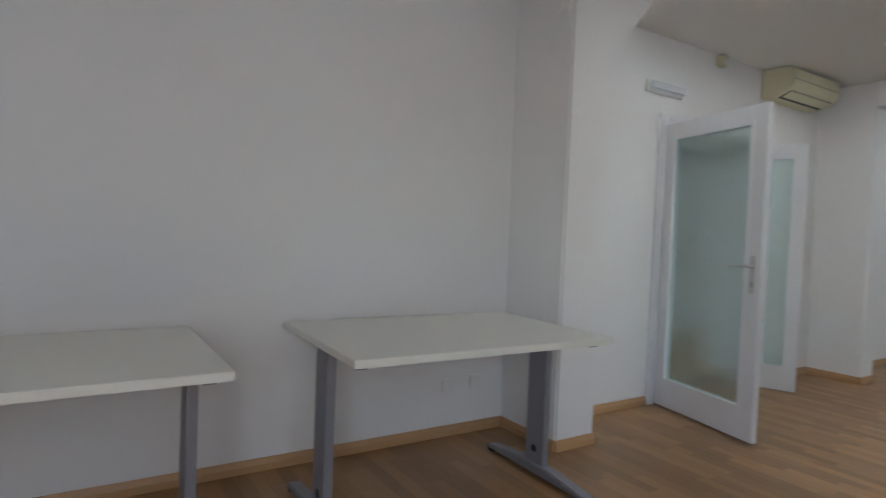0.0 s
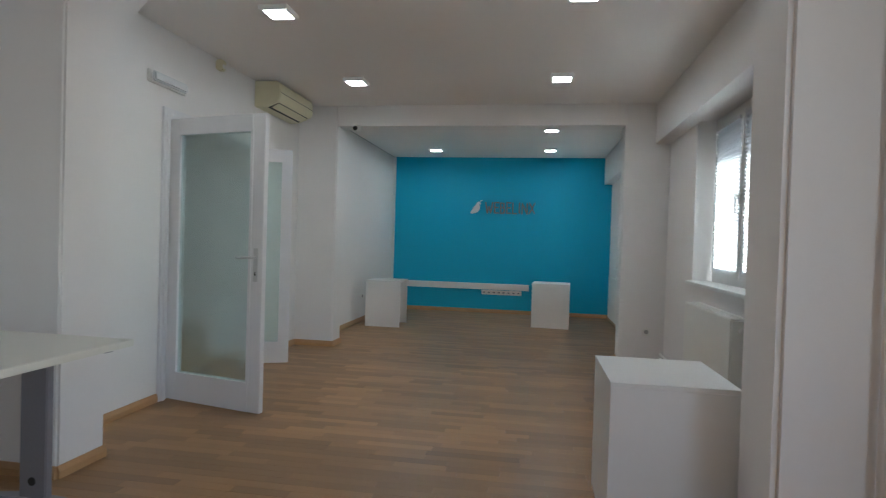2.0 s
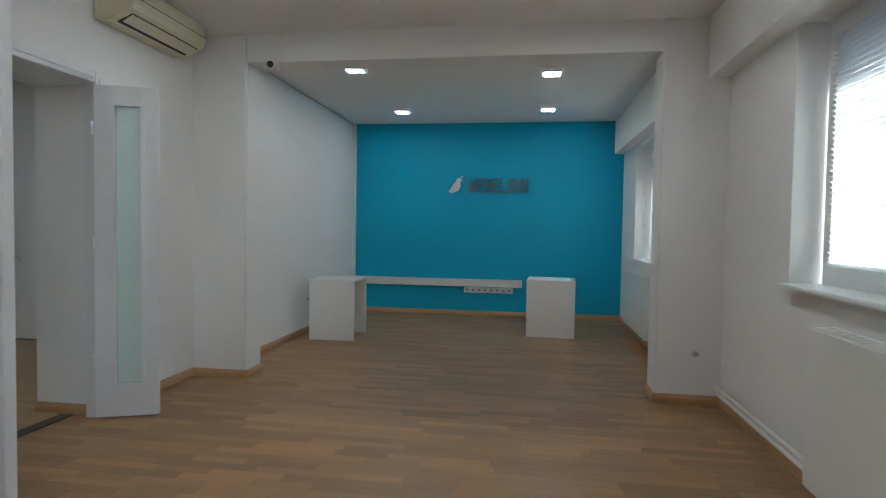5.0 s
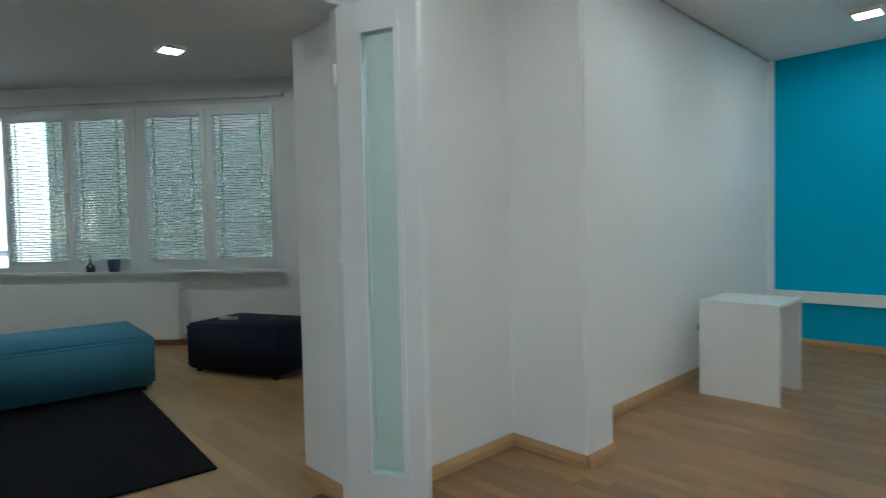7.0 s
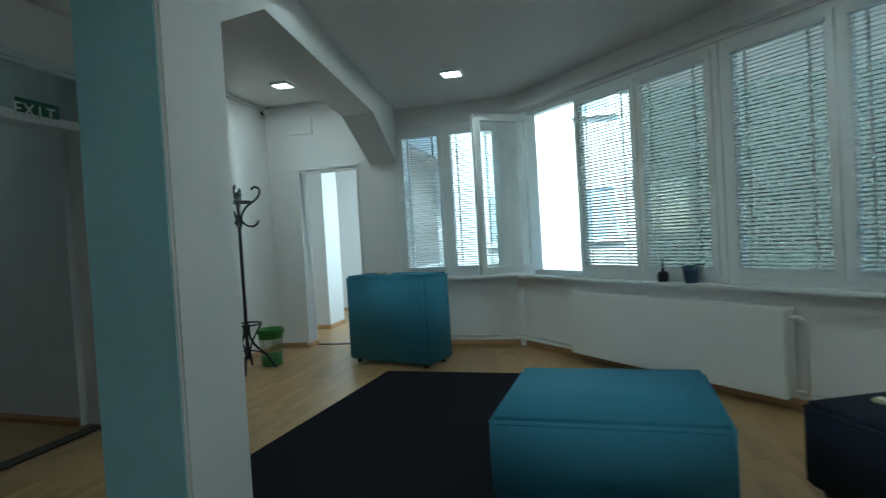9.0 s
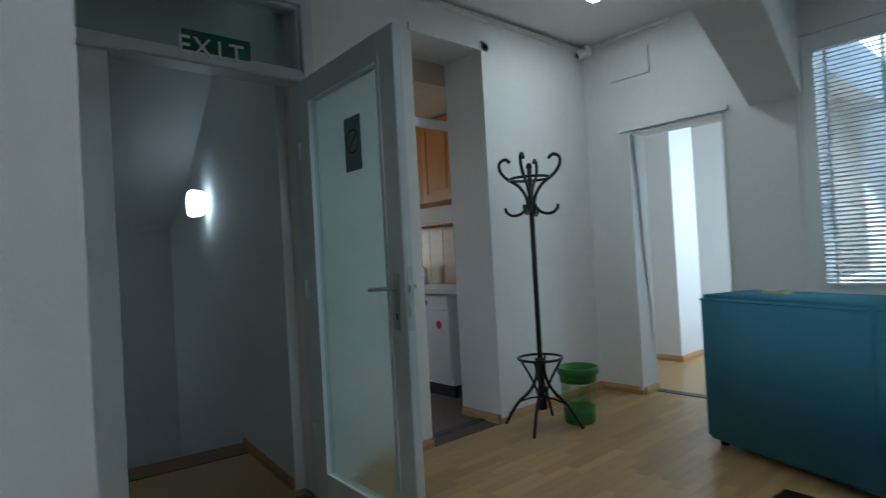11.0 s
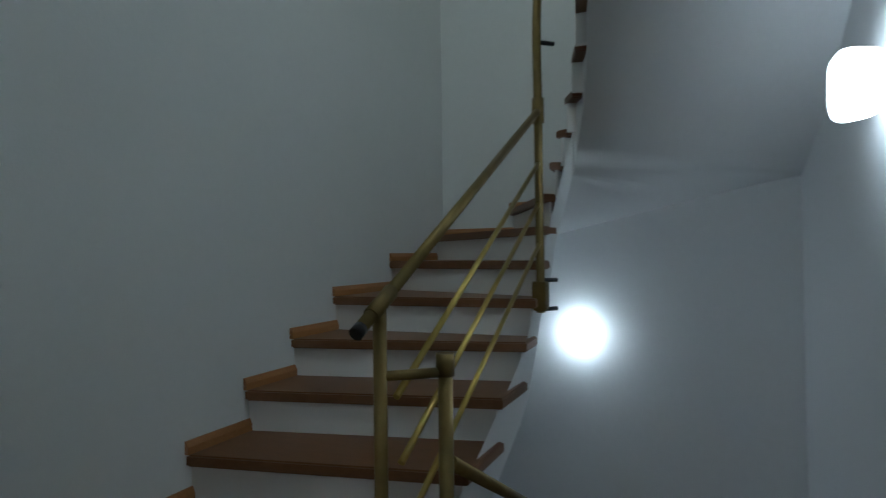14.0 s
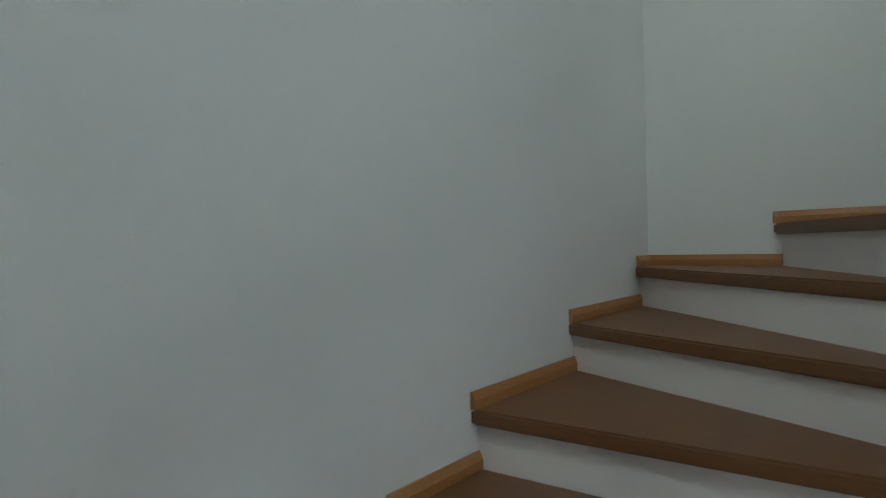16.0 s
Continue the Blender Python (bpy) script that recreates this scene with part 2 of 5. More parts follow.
XL, XR = -2.5, 1.36

WL = "plain white painted plaster wall"
struct("wall_west_desk", boxes((-2.95, -2.6, -3.6, 1.12, 0, CZ)), WHITE, WL)
struct("pillar_desk", boxes((-2.95, -2.13, 1.12, 1.42, 0, CZ), bevel=0.012), WHITE, "white plastered pillar beside the desks", "pillar")
struct("wall_west_door", boxes((-2.94, XL, 1.42, 2.42, 0, CZ), (-2.94, XL, 2.42, 3.66, 2.0, CZ), (-2.94, XL, 3.66, 4.62, 0, CZ)), WHITE, "white wall round the double doorway")
struct("pillar_niche_west", boxes((-2.95, -2.06, 4.62, 4.86, 0, CZ), bevel=0.012), WHITE, "white plastered pillar of the niche", "pillar")
struct("wall_niche_west", boxes((-2.95, -2.345, 4.86, 8.2, 0, CZ)), WHITE, WL)
struct("wall_teal", boxes((-2.95, 1.9, 8.2, 8.45, 0, CZ)), TEAL, "matte teal feature wall with white lettering")
struct("beam_niche", boxes((-2.06, 0.93, 4.62, 4.86, 2.385, CZ)), WHITE, "white plastered beam over the niche", "beam")
struct("pillar_niche_east", boxes((0.93, 1.8, 4.62, 4.86, 0, CZ), bevel=0.012), WHITE, "white plastered pillar of the niche", "pillar")
# east wall with its two recesses
struct("wall_east", boxes((XR, 1.8, 1.06, 2.2, 0, CZ), (XR, 1.8, 2.2, 3.68, 0, 0.90), (XR, 1.8, 2.2, 3.68, 2.22, CZ), (XR, 1.8, 3.68, 4.62, 0, CZ)), WHITE, "white wall with a deep window recess")
struct("beam_east", boxes((1.22, XR, 1.06, 4.62, 2.20, CZ)), WHITE, "white boxed lintel along the window wall", "beam")
struct("wall_niche_east", boxes((1.27, 1.8, 4.86, 6.0, 0, CZ), (1.27, 1.8, 6.0, 7.35, 0, 0.84), (1.27, 1.8, 6.0, 7.35, 2.1, CZ), (1.27, 1.8, 7.35, 8.2, 0, CZ)), WHITE, "white niche wall with a window recess")
struct("beam_niche_east", boxes((1.15, 1.27, 4.86, 8.198, 2.16, CZ)), WHITE, "white boxed lintel in the niche", "beam")
struct("pillar_east", boxes((0.86, 1.8, 0.74, 1.06, 0, CZ), bevel=0.02), WHITE, "white plastered pillar with a pipe beside it", "pillar")
# unseen back wall; its opening is added to let light in
struct("wall_east_back", boxes((1.55, 1.8, -0.7, 0.74, 0, CZ), (1.55, 1.8, -3.6, -2.6, 0, CZ), (1.55, 1.8, -2.6, -0.7, 0, 0.9), (1.55, 1.8, -2.6, -0.7, 2.25, CZ)), WHITE, WL)
struct("wall_south_back", boxes((-2.6, 1.55, -3.85, -3.6, 0, CZ)), WHITE, WL)
struct("ceiling_office", boxes((-2.95, 1.8, -3.85, 4.862, CZ, CZ + 0.2)), CEIL, "white plastered ceiling", "ceiling")
struct("ceiling_niche", boxes((-2.95, 1.8, 4.862, 8.45, CZ - 0.015, CZ + 0.2)), CEIL, "white plastered niche ceiling", "ceiling")

# reception
struct("wall_reception_south", boxes((-4.825, -2.94, -0.42, -0.19, 0, KZ), (-6.08, -4.825, -0.42, -0.19, 2.50, KZ), (-6.30, -6.08, -0.42, -0.19, 0, KZ)), WHITE, "white wall round the glazed stair door")
struct("wall_kitchen", boxes((-6.92, -6.30, -0.74, -0.37, 0, KZ), (-7.53, -6.92, -0.74, -0.37, 2.58, KZ), (-9.0, -7.53, -0.74, -0.37, 0, KZ)), WHITE, "white wall round the kitchen opening")
struct("wall_reception_west", boxes((-8.98, -8.77, -0.37, 0.02, 0, KZ), (-8.98, -8.77, 0.02, 0.72, 2.05, KZ), (-8.98, -8.77, 0.72, 1.2, 0, KZ)), WHITE, "white wall with an open doorway")
struct("pillar_reception", boxes((-4.80, -4.42, 1.35, 1.72, 0, KZ), bevel=0.01), WHITE, "white square pillar, one face tinted with daylight", "pillar")
# bluish daylight on the white pillar is put into this face's colour
struct("pillar_teal_face", boxes((-4.42, -4.414, 1.365, 1.705, 0.0, RZ)), mat("daylight_tinted_paint", (0.40, 0.64, 0.68), 0.7, grain=35, amount=0.03, bump=0.15, bump_scale=120, stain=0.04), "white pillar face with bluish daylight in its colour", "pillar")
bm = bmesh.new()
prof = [(-4.79, KZ), (-4.79, 2.13), (-5.3, 2.39), (-7.7, 2.39), (-8.77, 2.06), (-8.77, KZ)]


def beam_y(x, k):
    f = (x + 4.79) / (-8.77 + 4.79)
    return (1.37 + (0.90 - 1.37) * f) if k == 0 else (1.70 + (1.21 - 1.70) * f)


sides = [[bm.verts.new((x, beam_y(x, k), z)) for x, z in prof] for k in (0, 1)]
bm.faces.new(sides[0]), bm.faces.new(sides[1][::-1])
for i in range(len(prof)):
    j = (i + 1) % len(prof)
    bm.faces.new((sides[0][i], sides[1][i], sides[1][j], sides[0][j]))
bmesh.ops.recalc_face_normals(bm, faces=bm.faces[:])
struct("beam_reception", bm, WHITE, "white haunched beam from pillar to wall", "beam")
struct("ceiling_reception", prism([(-9.2, 1.13), (-4.79, 1.54), (-2.95, 1.54), (-2.95, 6.0), (-9.2, 6.0)], RZ, KZ + 0.2), CEIL, "white plastered reception ceiling", "ceiling")
struct("ceiling_passage", prism([(-9.0, -0.75), (-2.95, -0.75), (-2.95, 1.62), (-4.79, 1.62), (-9.0, 1.20)], KZ, KZ + 0.24), CEIL, "white plastered ceiling between beam and kitchen", "ceiling")
struct("wall_reception_north", boxes((-5.3, -2.94, 5.55, 5.8, 0, RZ)), WHITE, WL)
struct("wall_reception_east", boxes((-3.2, -2.952, 4.62, 5.55, 0, RZ)), WHITE, WL)
struct("wall_reception_east_south", boxes((-3.11, -2.952, -0.19, 1.60, 0, KZ), (-3.11, -2.952, 1.60, 2.405, 0, RZ)), WHITE, WL)


def along(p, q):
    """A frame at p: x runs to q, y points to the right of that way, z up."""
    a = math.atan2(q[1] - p[1], q[0] - p[0])
    return pose(p[0], p[1], 0, 0, 0, math.degrees(a))


BAY0, BAY1, BAY2 = (-8.73, 1.12), (-8.69, 2.47), (-8.66, 2.53)
BAYL = along(BAY0, BAY1)                 # outside lies at +y
BAYR = along(BAY2, (-5.84, 5.01))
BZ0, BZ1 = 0.76, 2.42


def placed(bm, m):
    bmesh.ops.transform(bm, matrix=m, verts=bm.verts[:])
    return bm


struct("wall_bay_west", placed(boxes((0.0, 1.36, 0.03, 0.28, 0, BZ0), (0.0, 1.36, 0.03, 0.28, BZ1, KZ), (0.0, 0.055, 0.03, 0.28, BZ0, BZ1), (1.27, 1.36, 0.03, 0.13, BZ0, BZ1)), BAYL), WHITE, "white bay wall under the windows")
struct("wall_bay_north", placed(boxes((0.0, 4.5, 0.03, 0.28, 0, BZ0), (0.0, 4.5, 0.03, 0.28, BZ1, RZ), (3.83, 4.5, 0.03, 0.28, BZ0, BZ1)), BAYR), WHITE, "white bay wall under the windows")
cx = BAYL @ Vector((1.36, 0.03, 0)); cy = BAYL @ Vector((1.36, 0.28, 0))
dx = BAYR @ Vector((0.0, 0.03, 0)); dy = BAYR @ Vector((0.0, 0.28, 0))
struct("pillar_bay", prism([(cx.x, cx.y), (dx.x, dx.y), (dy.x, dy.y), (cy.x, cy.y)], 0, RZ), WHITE, "white pier between the bay windows", "pillar")
struct("trim_bay_ledge", placed(boxes((0.02, 3.9, -0.05, 0.03, BZ1 + 0.03, BZ1 + 0.07)), BAYR), WHITE, "white ledge over the bay windows", "trim")

# floors
struct("floor_office", boxes((-2.98, 1.8, -3.85, 8.45, -0.2, -0.012)), MORTAR, "screed under the office floor", "floor")
struct("floor_reception", boxes((-9.0, -2.98, -0.2, 6.0, -0.2, -0.012)), MORTAR, "screed under the reception floor", "floor")

# stairwell
SE, SS, SW = -3.945, -3.62, -6.11
# the stairwell stands a little askew to the rooms
SKEW = Matrix.Translation((-5.64, 0.68, 0)) @ Matrix.Rotation(radians(-6.6), 4, 'Z') @ Matrix.Translation((5.851, -0.796, 0))


def askew(ob):
    ob.matrix_world = SKEW @ ob.matrix_world
    return ob


askew(struct("wall_stair_east", boxes((SE, SE + 0.25, SS - 0.25, 0.02, -3.0, 5.2)), STAIRWALL, "shadowed white stairwell wall", "wall"))
askew(struct("wall_stair_south", boxes((SW, SE, SS - 0.25, SS, -3.0, 5.2)), STAIRWALL, "white stairwell wall lit by a globe lamp", "wall"))
askew(struct("wall_stair_west", boxes((SW - 0.2, SW, SS - 0.25, -0.345, -3.0, 5.2)), STAIRWALL, "white stairwell wall with a lamp", "wall"))
struct("wall_stair_north", boxes((-6.5, -3.5, -0.42, -0.2, KZ, 5.2), (-6.5, -3.5, -0.42, -0.2, -3.0, -0.2)), STAIRWALL, "white stairwell wall over the door", "wall")
askew(struct("ceiling_stair", boxes((SW - 0.2, SE + 0.25, SS - 0.25, 0.3, 5.2, 5.4)), STAIRWALL, "white stairwell ceiling", "ceiling"))
askew(struct("floor_stair_lower", boxes((SW, SE, SS, -0.42, -3.2, -3.0)), MORTAR, "dim lower stair floor", "floor"))
l0, l1 = SKEW @ Vector((SW, -1.30, 0)), SKEW @ Vector((SE, -1.30, 0))
struct("floor_landing", prism([(l0.x, l0.y), (l1.x, l1.y), (-3.7, -0.2), (-6.12, -0.2)], -0.2, 0.0), STRIP2, "pale wooden stair landing", "floor")

# side room beyond the doorway, and kitchen
struct("wall_side_room", boxes((-12.2, -12.0, -1.4, 0.95, 0, RZ), (-12.0, -8.98, -1.6, -1.4, 0, RZ), (-12.0, -11.5, 0.95, 1.13, 0, RZ), (-9.6, -9.0, 0.95, 1.13, 0, RZ), (-11.5, -9.6, 0.95, 1.13, 0, 0.8), (-11.5, -9.6, 0.95, 1.13, 2.4, RZ)), WHITE, "white walls of the side room")
struct("pillar_side_room", boxes((-10.6, -10.1, -0.9, -0.32, 0, RZ)), WHITE, "white pillar in the side room", "pillar")
struct("floor_side_room", boxes((-12.0, -9.0, -1.4, 0.95, -0.2, 0.0)), STRIP2, "pale wooden side room floor", "floor")
struct("ceiling_side_room", boxes((-12.2, -9.0, -1.6, 1.13, RZ, RZ + 0.2)), CEIL, "white side room ceiling", "ceiling")
struct("floor_kitchen", boxes((-9.0, -6.4, -3.4, -0.52, -0.2, 0.0)), KITFLOOR, "brown kitchen floor", "floor")
# the far opening is added for the kitchen fill, not a seen window
struct("wall_kitchen_inner", boxes((-8.98, -8.36, -3.4, -0.74, 0, RZ), (-8.36, -7.6, -3.6, -3.4, 0, RZ), (-6.6, -6.4, -3.6, -3.4, 0, RZ), (-7.6, -6.6, -3.6, -3.4, 0, 1.0), (-7.6, -6.6, -3.6, -3.4, 2.1, RZ)), WHITE, "pale kitchen walls")
struct("ceiling_kitchen", boxes((-9.0, -6.4, -3.6, -0.74, 2.42, RZ)), mat("warm_panel_ceiling", (0.60, 0.48, 0.36), 0.7, grain=8, amount=0.08), "warm panelled kitchen ceiling", "ceiling")

# outside
struct("ground", boxes((-400, 400, -400, 400, -3.6, -3.3)), GROUND, "grey street ground", "ground")


# ---- skirting boards ----
def skirting(p, q, material=None, h=0.06, z=0.0, label="beech skirting board"):
    n = math.hypot(q[0] - p[0], q[1] - p[1])
    bm = bmesh.new()
    prof = [(0, 0), (-0.016, 0), (-0.016, h * 0.55), (-0.010, h * 0.8), (-0.006, h), (0, h)]
    a = [bm.verts.new((0, y, zz)) for y, zz in prof]
    b = [bm.verts.new((n, y, zz)) for y, zz in prof]
    bm.faces.new(a), bm.faces.new(b[::-1])
    for i in range(len(prof)):
        j = (i + 1) % len(prof)
        bm.faces.new((a[i], b[i], b[j], a[j]))
    bmesh.ops.recalc_face_normals(bm, faces=bm.faces[:])
    ob = solid("baseboard", bm, material or SKIRT, label, "baseboard", "structure", at=Matrix.Translation((0, 0, z)) @ along(p, q))
    return ob


# the room lies on the right of p -> q
for p, q in (((-2.6, -3.6), (-2.6, 1.12)), ((-2.6, 1.12), (-2.13, 1.12)), ((-2.13, 1.12), (-2.13, 1.42)), ((-2.13, 1.42), (-2.5, 1.42)), ((-2.5, 1.42), (-2.5, 2.34)),
             ((-2.5, 3.70), (-2.5, 4.62)), ((-2.5, 4.62), (-2.06, 4.62)), ((-2.06, 4.62), (-2.06, 4.86)), ((-2.06, 4.86), (-2.345, 4.86)), ((-2.345, 4.86), (-2.345, 8.2)),
             ((-2.345, 8.2), (1.27, 8.2)), ((1.27, 8.2), (1.27, 4.86)), ((1.27, 4.86), (0.93, 4.86)), ((0.93, 4.86), (0.93, 4.62)), ((0.93, 4.62), (XR, 4.62)), ((XR, 4.62), (XR, 1.06)),
             ((XR, 1.06), (0.86, 1.06)), ((0.86, 1.06), (0.86, 0.74)), ((0.86, 0.74), (1.55, 0.74)), ((1.55, 0.74), (1.55, -3.6)), ((1.55, -3.6), (-2.6, -3.6))):
    skirting(p, q)
for p, q in (((-6.08, -0.19), (-6.30, -0.19)), ((-6.30, -0.37), (-6.92, -0.37)), ((-7.53, -0.74), (-7.53, -0.37)), ((-7.53, -0.37), (-8.77, -0.37)), ((-8.77, -0.37), (-8.77, 0.02)), ((-8.77, 0.02), (-8.98, 0.02)),
             ((-8.77, 0.74), (-8.77, 1.12)), ((-2.94, 3.66), (-2.56, 3.66)), ((-2.955, 4.62), (-2.955, 3.70)), ((-4.80, 1.35), (-4.80, 1.72)), ((-4.80, 1.72), (-4.42, 1.72)), ((-4.41, 1.72), (-4.41, 1.35)), ((-3.2, -0.19), (-4.825, -0.19)),
             ((-10.1, -0.9), (-10.1, -0.32)), ((-10.1, -0.32), (-10.6, -0.32)), ((-12.0, -1.4), (-12.0, 0.95)), ((-12.0, -1.4), (-9.0, -1.4))):
    skirting(p, q)
askew(skirting((SW, -1.28), (SW, -0.36), STAIRSKIRT))
pp = [BAYL @ Vector((x, 0.03, 0)) for x in (0.0, 1.36)] + [BAYR @ Vector((x, 0.03, 0)) for x in (0.0, 4.4)]
skirting((pp[0].x, pp[0].y), (pp[1].x, pp[1].y))
skirting((pp[2].x, pp[2].y), (pp[3].x, pp[3].y))
for x0, x1, y0, y1 in ((-2.74, -2.66, 2.42, 3.62), (-9.0, -8.92, 0.02, 0.72)):
    struct("trim_threshold", boxes((x0, x1, y0, y1, 0.0, 0.006)), THRESH, "dark metal threshold strip", "threshold")
struct("trim_threshold_exit", boxes((-6.03, -5.25, -0.33, -0.22, 0.0, 0.008)), THRESH, "dark threshold strip at the stair door", "threshold")
struct("trim_threshold_kitchen", boxes((-7.53, -6.92, -0.56, -0.50, 0.0, 0.008)), THRESH, "dark threshold strip at the kitchen", "threshold")


# ---- windows ----
def rect_frame(x0, x1, z0, z1, y0, y1, w, bevel=0.006):
    bm = boxes((x0, x0 + w, y0, y1, z0, z1), (x1 - w, x1, y0, y1, z0, z1), (x0 + w, x1 - w, y0, y1, z0, z0 + w), (x0 + w, x1 - w, y0, y1, z1 - w, z1))
    return bm


def blind(at, x0, x1, z0, z1, y, label, tilt=36):
    """A venetian blind with single slats, cords and rails, in the window's frame."""
    b = thing("venetian_blind", label, "blind", at, "venetian blinds")
    part("head_rail", boxes((x0, x1, y - 0.012, y + 0.012, z1 - 0.025, z1)), SLAT, b)
    part("bottom_rail", boxes((x0, x1, y - 0.010, y + 0.010, z0, z0 + 0.014)), SLAT, b)
    n, w = x1 - x0, 0.0125
    c, s = math.cos(radians(tilt)) * w, math.sin(radians(tilt)) * w
    bm = bmesh.new()
    for dz in (0.0, 0.0009):
        rows = [[bm.verts.new((x, yy, zz + dz)) for yy, zz in ((-c, -s), (0, 0.0022), (c, s))] for x in (0, n)]
        for i in range(2):
            bm.faces.new((rows[0][i], rows[0][i + 1], rows[1][i + 1], rows[1][i]))
    me = mesh_of("slat", bm, SLAT)
    z = z0 + 0.03
    while z < z1 - 0.03:
        part("slat", me, None, b, at=Matrix.Translation((x0, y, z)))
        z += 0.026
    for x in (x0 + 0.16 * n, x0 + 0.84 * n):
        part("ladder_tape", boxes((x - 0.010, x + 0.010, y + 0.0135, y + 0.0142, z0, z1)), SLAT, b)
    return b


def window(name, at, spans, z0, z1, depth=0.07, tilt=27, blinds=(), handle_on=(), open_first=None, label="white plastic window with venetian blinds"):
    """Fixed frame with one sash for each span; x along the wall, +y outside."""
    w = tagged(thing(name, label, "window", at), kind="structure")
    x0, x1 = spans[0][0] - 0.05, spans[-1][1] + 0.05
    part("window_frame", rect_frame(x0, x1, z0, z1, 0.0, depth, 0.05), PVC, w)
    for a, b in zip(spans, spans[1:]):
        part("mullion", boxes((a[1], b[0], 0.0, depth, z0 + 0.05, z1 - 0.05), bevel=0.004), PVC, w)
    for i, (a, b) in enumerate(spans):
        if open_first is not None and i == 0:
            m = Matrix.Translation((a, -0.01, 0)) @ pose(0, 0, 0, 0, 0, open_first)
            sash = part("sash", rect_frame(0.0, b - a, z0 + 0.05, z1 - 0.05, -0.03, 0.03, 0.065), PVC, w, "sash swung open into the room", at=m)
            pane = part("pane", boxes((0.065, b - a - 0.065, -0.005, 0.005, z0 + 0.115, z1 - 0.115)), PANE, sash)
        else:
            sash = part("sash", rect_frame(a, b, z0 + 0.05, z1 - 0.05, -0.018, depth - 0.02, 0.055), PVC, w)
            pane = part("pane", boxes((a + 0.055, b - 0.055, 0.012, 0.022, z0 + 0.105, z1 - 0.105)), PANE, sash)
        pane.visible_shadow = False
        if i in handle_on:
            part("handle", boxes((b - 0.042, b - 0.012, -0.03, -0.018, 1.50, 1.58), (b - 0.035, b - 0.019, -0.05, -0.03, 1.545, 1.565), (b - 0.036, b - 0.018, -0.058, -0.046, 1.44, 1.565), bevel=0.003), PVC, sash)
    for i in blinds:
        a, b = spans[i]
        blind(at, a + 0.045, b - 0.045, z0 + 0.10, z1 - 0.09, -0.022, "white venetian blind lowered over a window sash", tilt)
    return w


window("window_1", BAYL @ Matrix.Translation((0, 0.05, 0)), ((0.11, 0.62), (0.66, 1.22)), BZ0, BZ1, blinds=(0, 1))
window("window_2", BAYR @ Matrix.Translation((0, 0.05, 0)), ((0.22, 0.87), (0.89, 1.60), (1.61, 2.28)), BZ0, BZ1, blinds=(1, 2), open_first=-94, handle_on=(1,), label="white plastic bay window with one open sash")
window("window_3", BAYR @ Matrix.Translation((0, 0.05, 0)), ((2.39, 3.07), (3.10, 3.78)), BZ0, BZ1, blinds=(0, 1), handle_on=(0,))
struct("trim_sill_west", placed(boxes((0.0, 1.40, -0.06, 0.06, BZ0 - 0.03, BZ0), bevel=0.006), BAYL), PVC, "white window sill of the bay", "sill")
struct("trim_sill_north", placed(boxes((0.0, 3.86, -0.06, 0.06, BZ0 - 0.03, BZ0), bevel=0.006), BAYR), PVC, "white window sill of the bay", "sill")
EASTW = along((1.50, 3.66), (1.50, 2.24))
window("window_4", EASTW, ((0.06, 0.68), (0.70, 1.36)), 0.92, 2.22, tilt=-30, blinds=(0, 1), handle_on=(0,))
struct("trim_sill_east", boxes((1.30, 1.52, 2.22, 3.67, 0.895, 0.92), bevel=0.005), PVC, "white window sill over the radiator", "sill")
NICHEW = along((1.44, 7.33), (1.44, 6.02))
window("window_5", NICHEW, ((0.06, 0.62), (0.64, 1.24)), 0.86, 2.10, tilt=-30, blinds=(0, 1), handle_on=(0,))
struct("trim_sill_niche", boxes((1.22, 1.46, 6.0, 7.35, 0.835, 0.86), bevel=0.005), PVC, "white window sill in the niche", "sill")


# ---- radiators ----
def radiator(at, length, height, label, gap=0.035):
    """Panel radiator: x along, front towards -y, standing off the wall on pipes."""
    r = thing("radiator", label, "radiator", at, "panel radiators")
    part("front_panel", boxes((0, length, -0.10, -0.085, 0.02, height), bevel=0.006), RAD, r)
    part("rear_panel", boxes((0, length, -0.015, 0.0, 0.02, height)), RAD, r)
    part("side_cover", boxes((-0.004, 0.012, -0.092, -0.008, 0.03, height - 0.01)), RAD, r)
    part("side_cover", boxes((length - 0.012, length + 0.004, -0.092, -0.008, 0.03, height - 0.01)), RAD, r)
    bm = bmesh.new()
    n = int(length / 0.03)
    for i in range(n):
        x = 0.015 + i * (length - 0.03) / n
        bmesh.ops.create_cube(bm, size=1, matrix=Matrix.Translation((x + 0.008, -0.05, height - 0.003)) @ Matrix.Diagonal((0.012, 0.066, 0.006, 1)))
    part("top_grille", bm, RAD, r)
    for x in (0.12, length - 0.12):
        part("bracket", boxes((x, x + 0.03, -0.015, gap, 0.08, height - 0.06)), RAD, r)
    v = part("valve", tube([(length + 0.03, -0.05, height - 0.06), (length + 0.07, -0.05, height - 0.06)], 0.018), PLASTIC, r, "cream radiator valve")
    part("pipe", tube([(length, -0.05, height - 0.06), (length + 0.05, -0.05, height - 0.06), (length + 0.085, -0.045, height - 0.07), (length + 0.09, -0.04, height - 0.12), (length + 0.09, -0.04, -0.02)], 0.009), RAD, r)
    return r


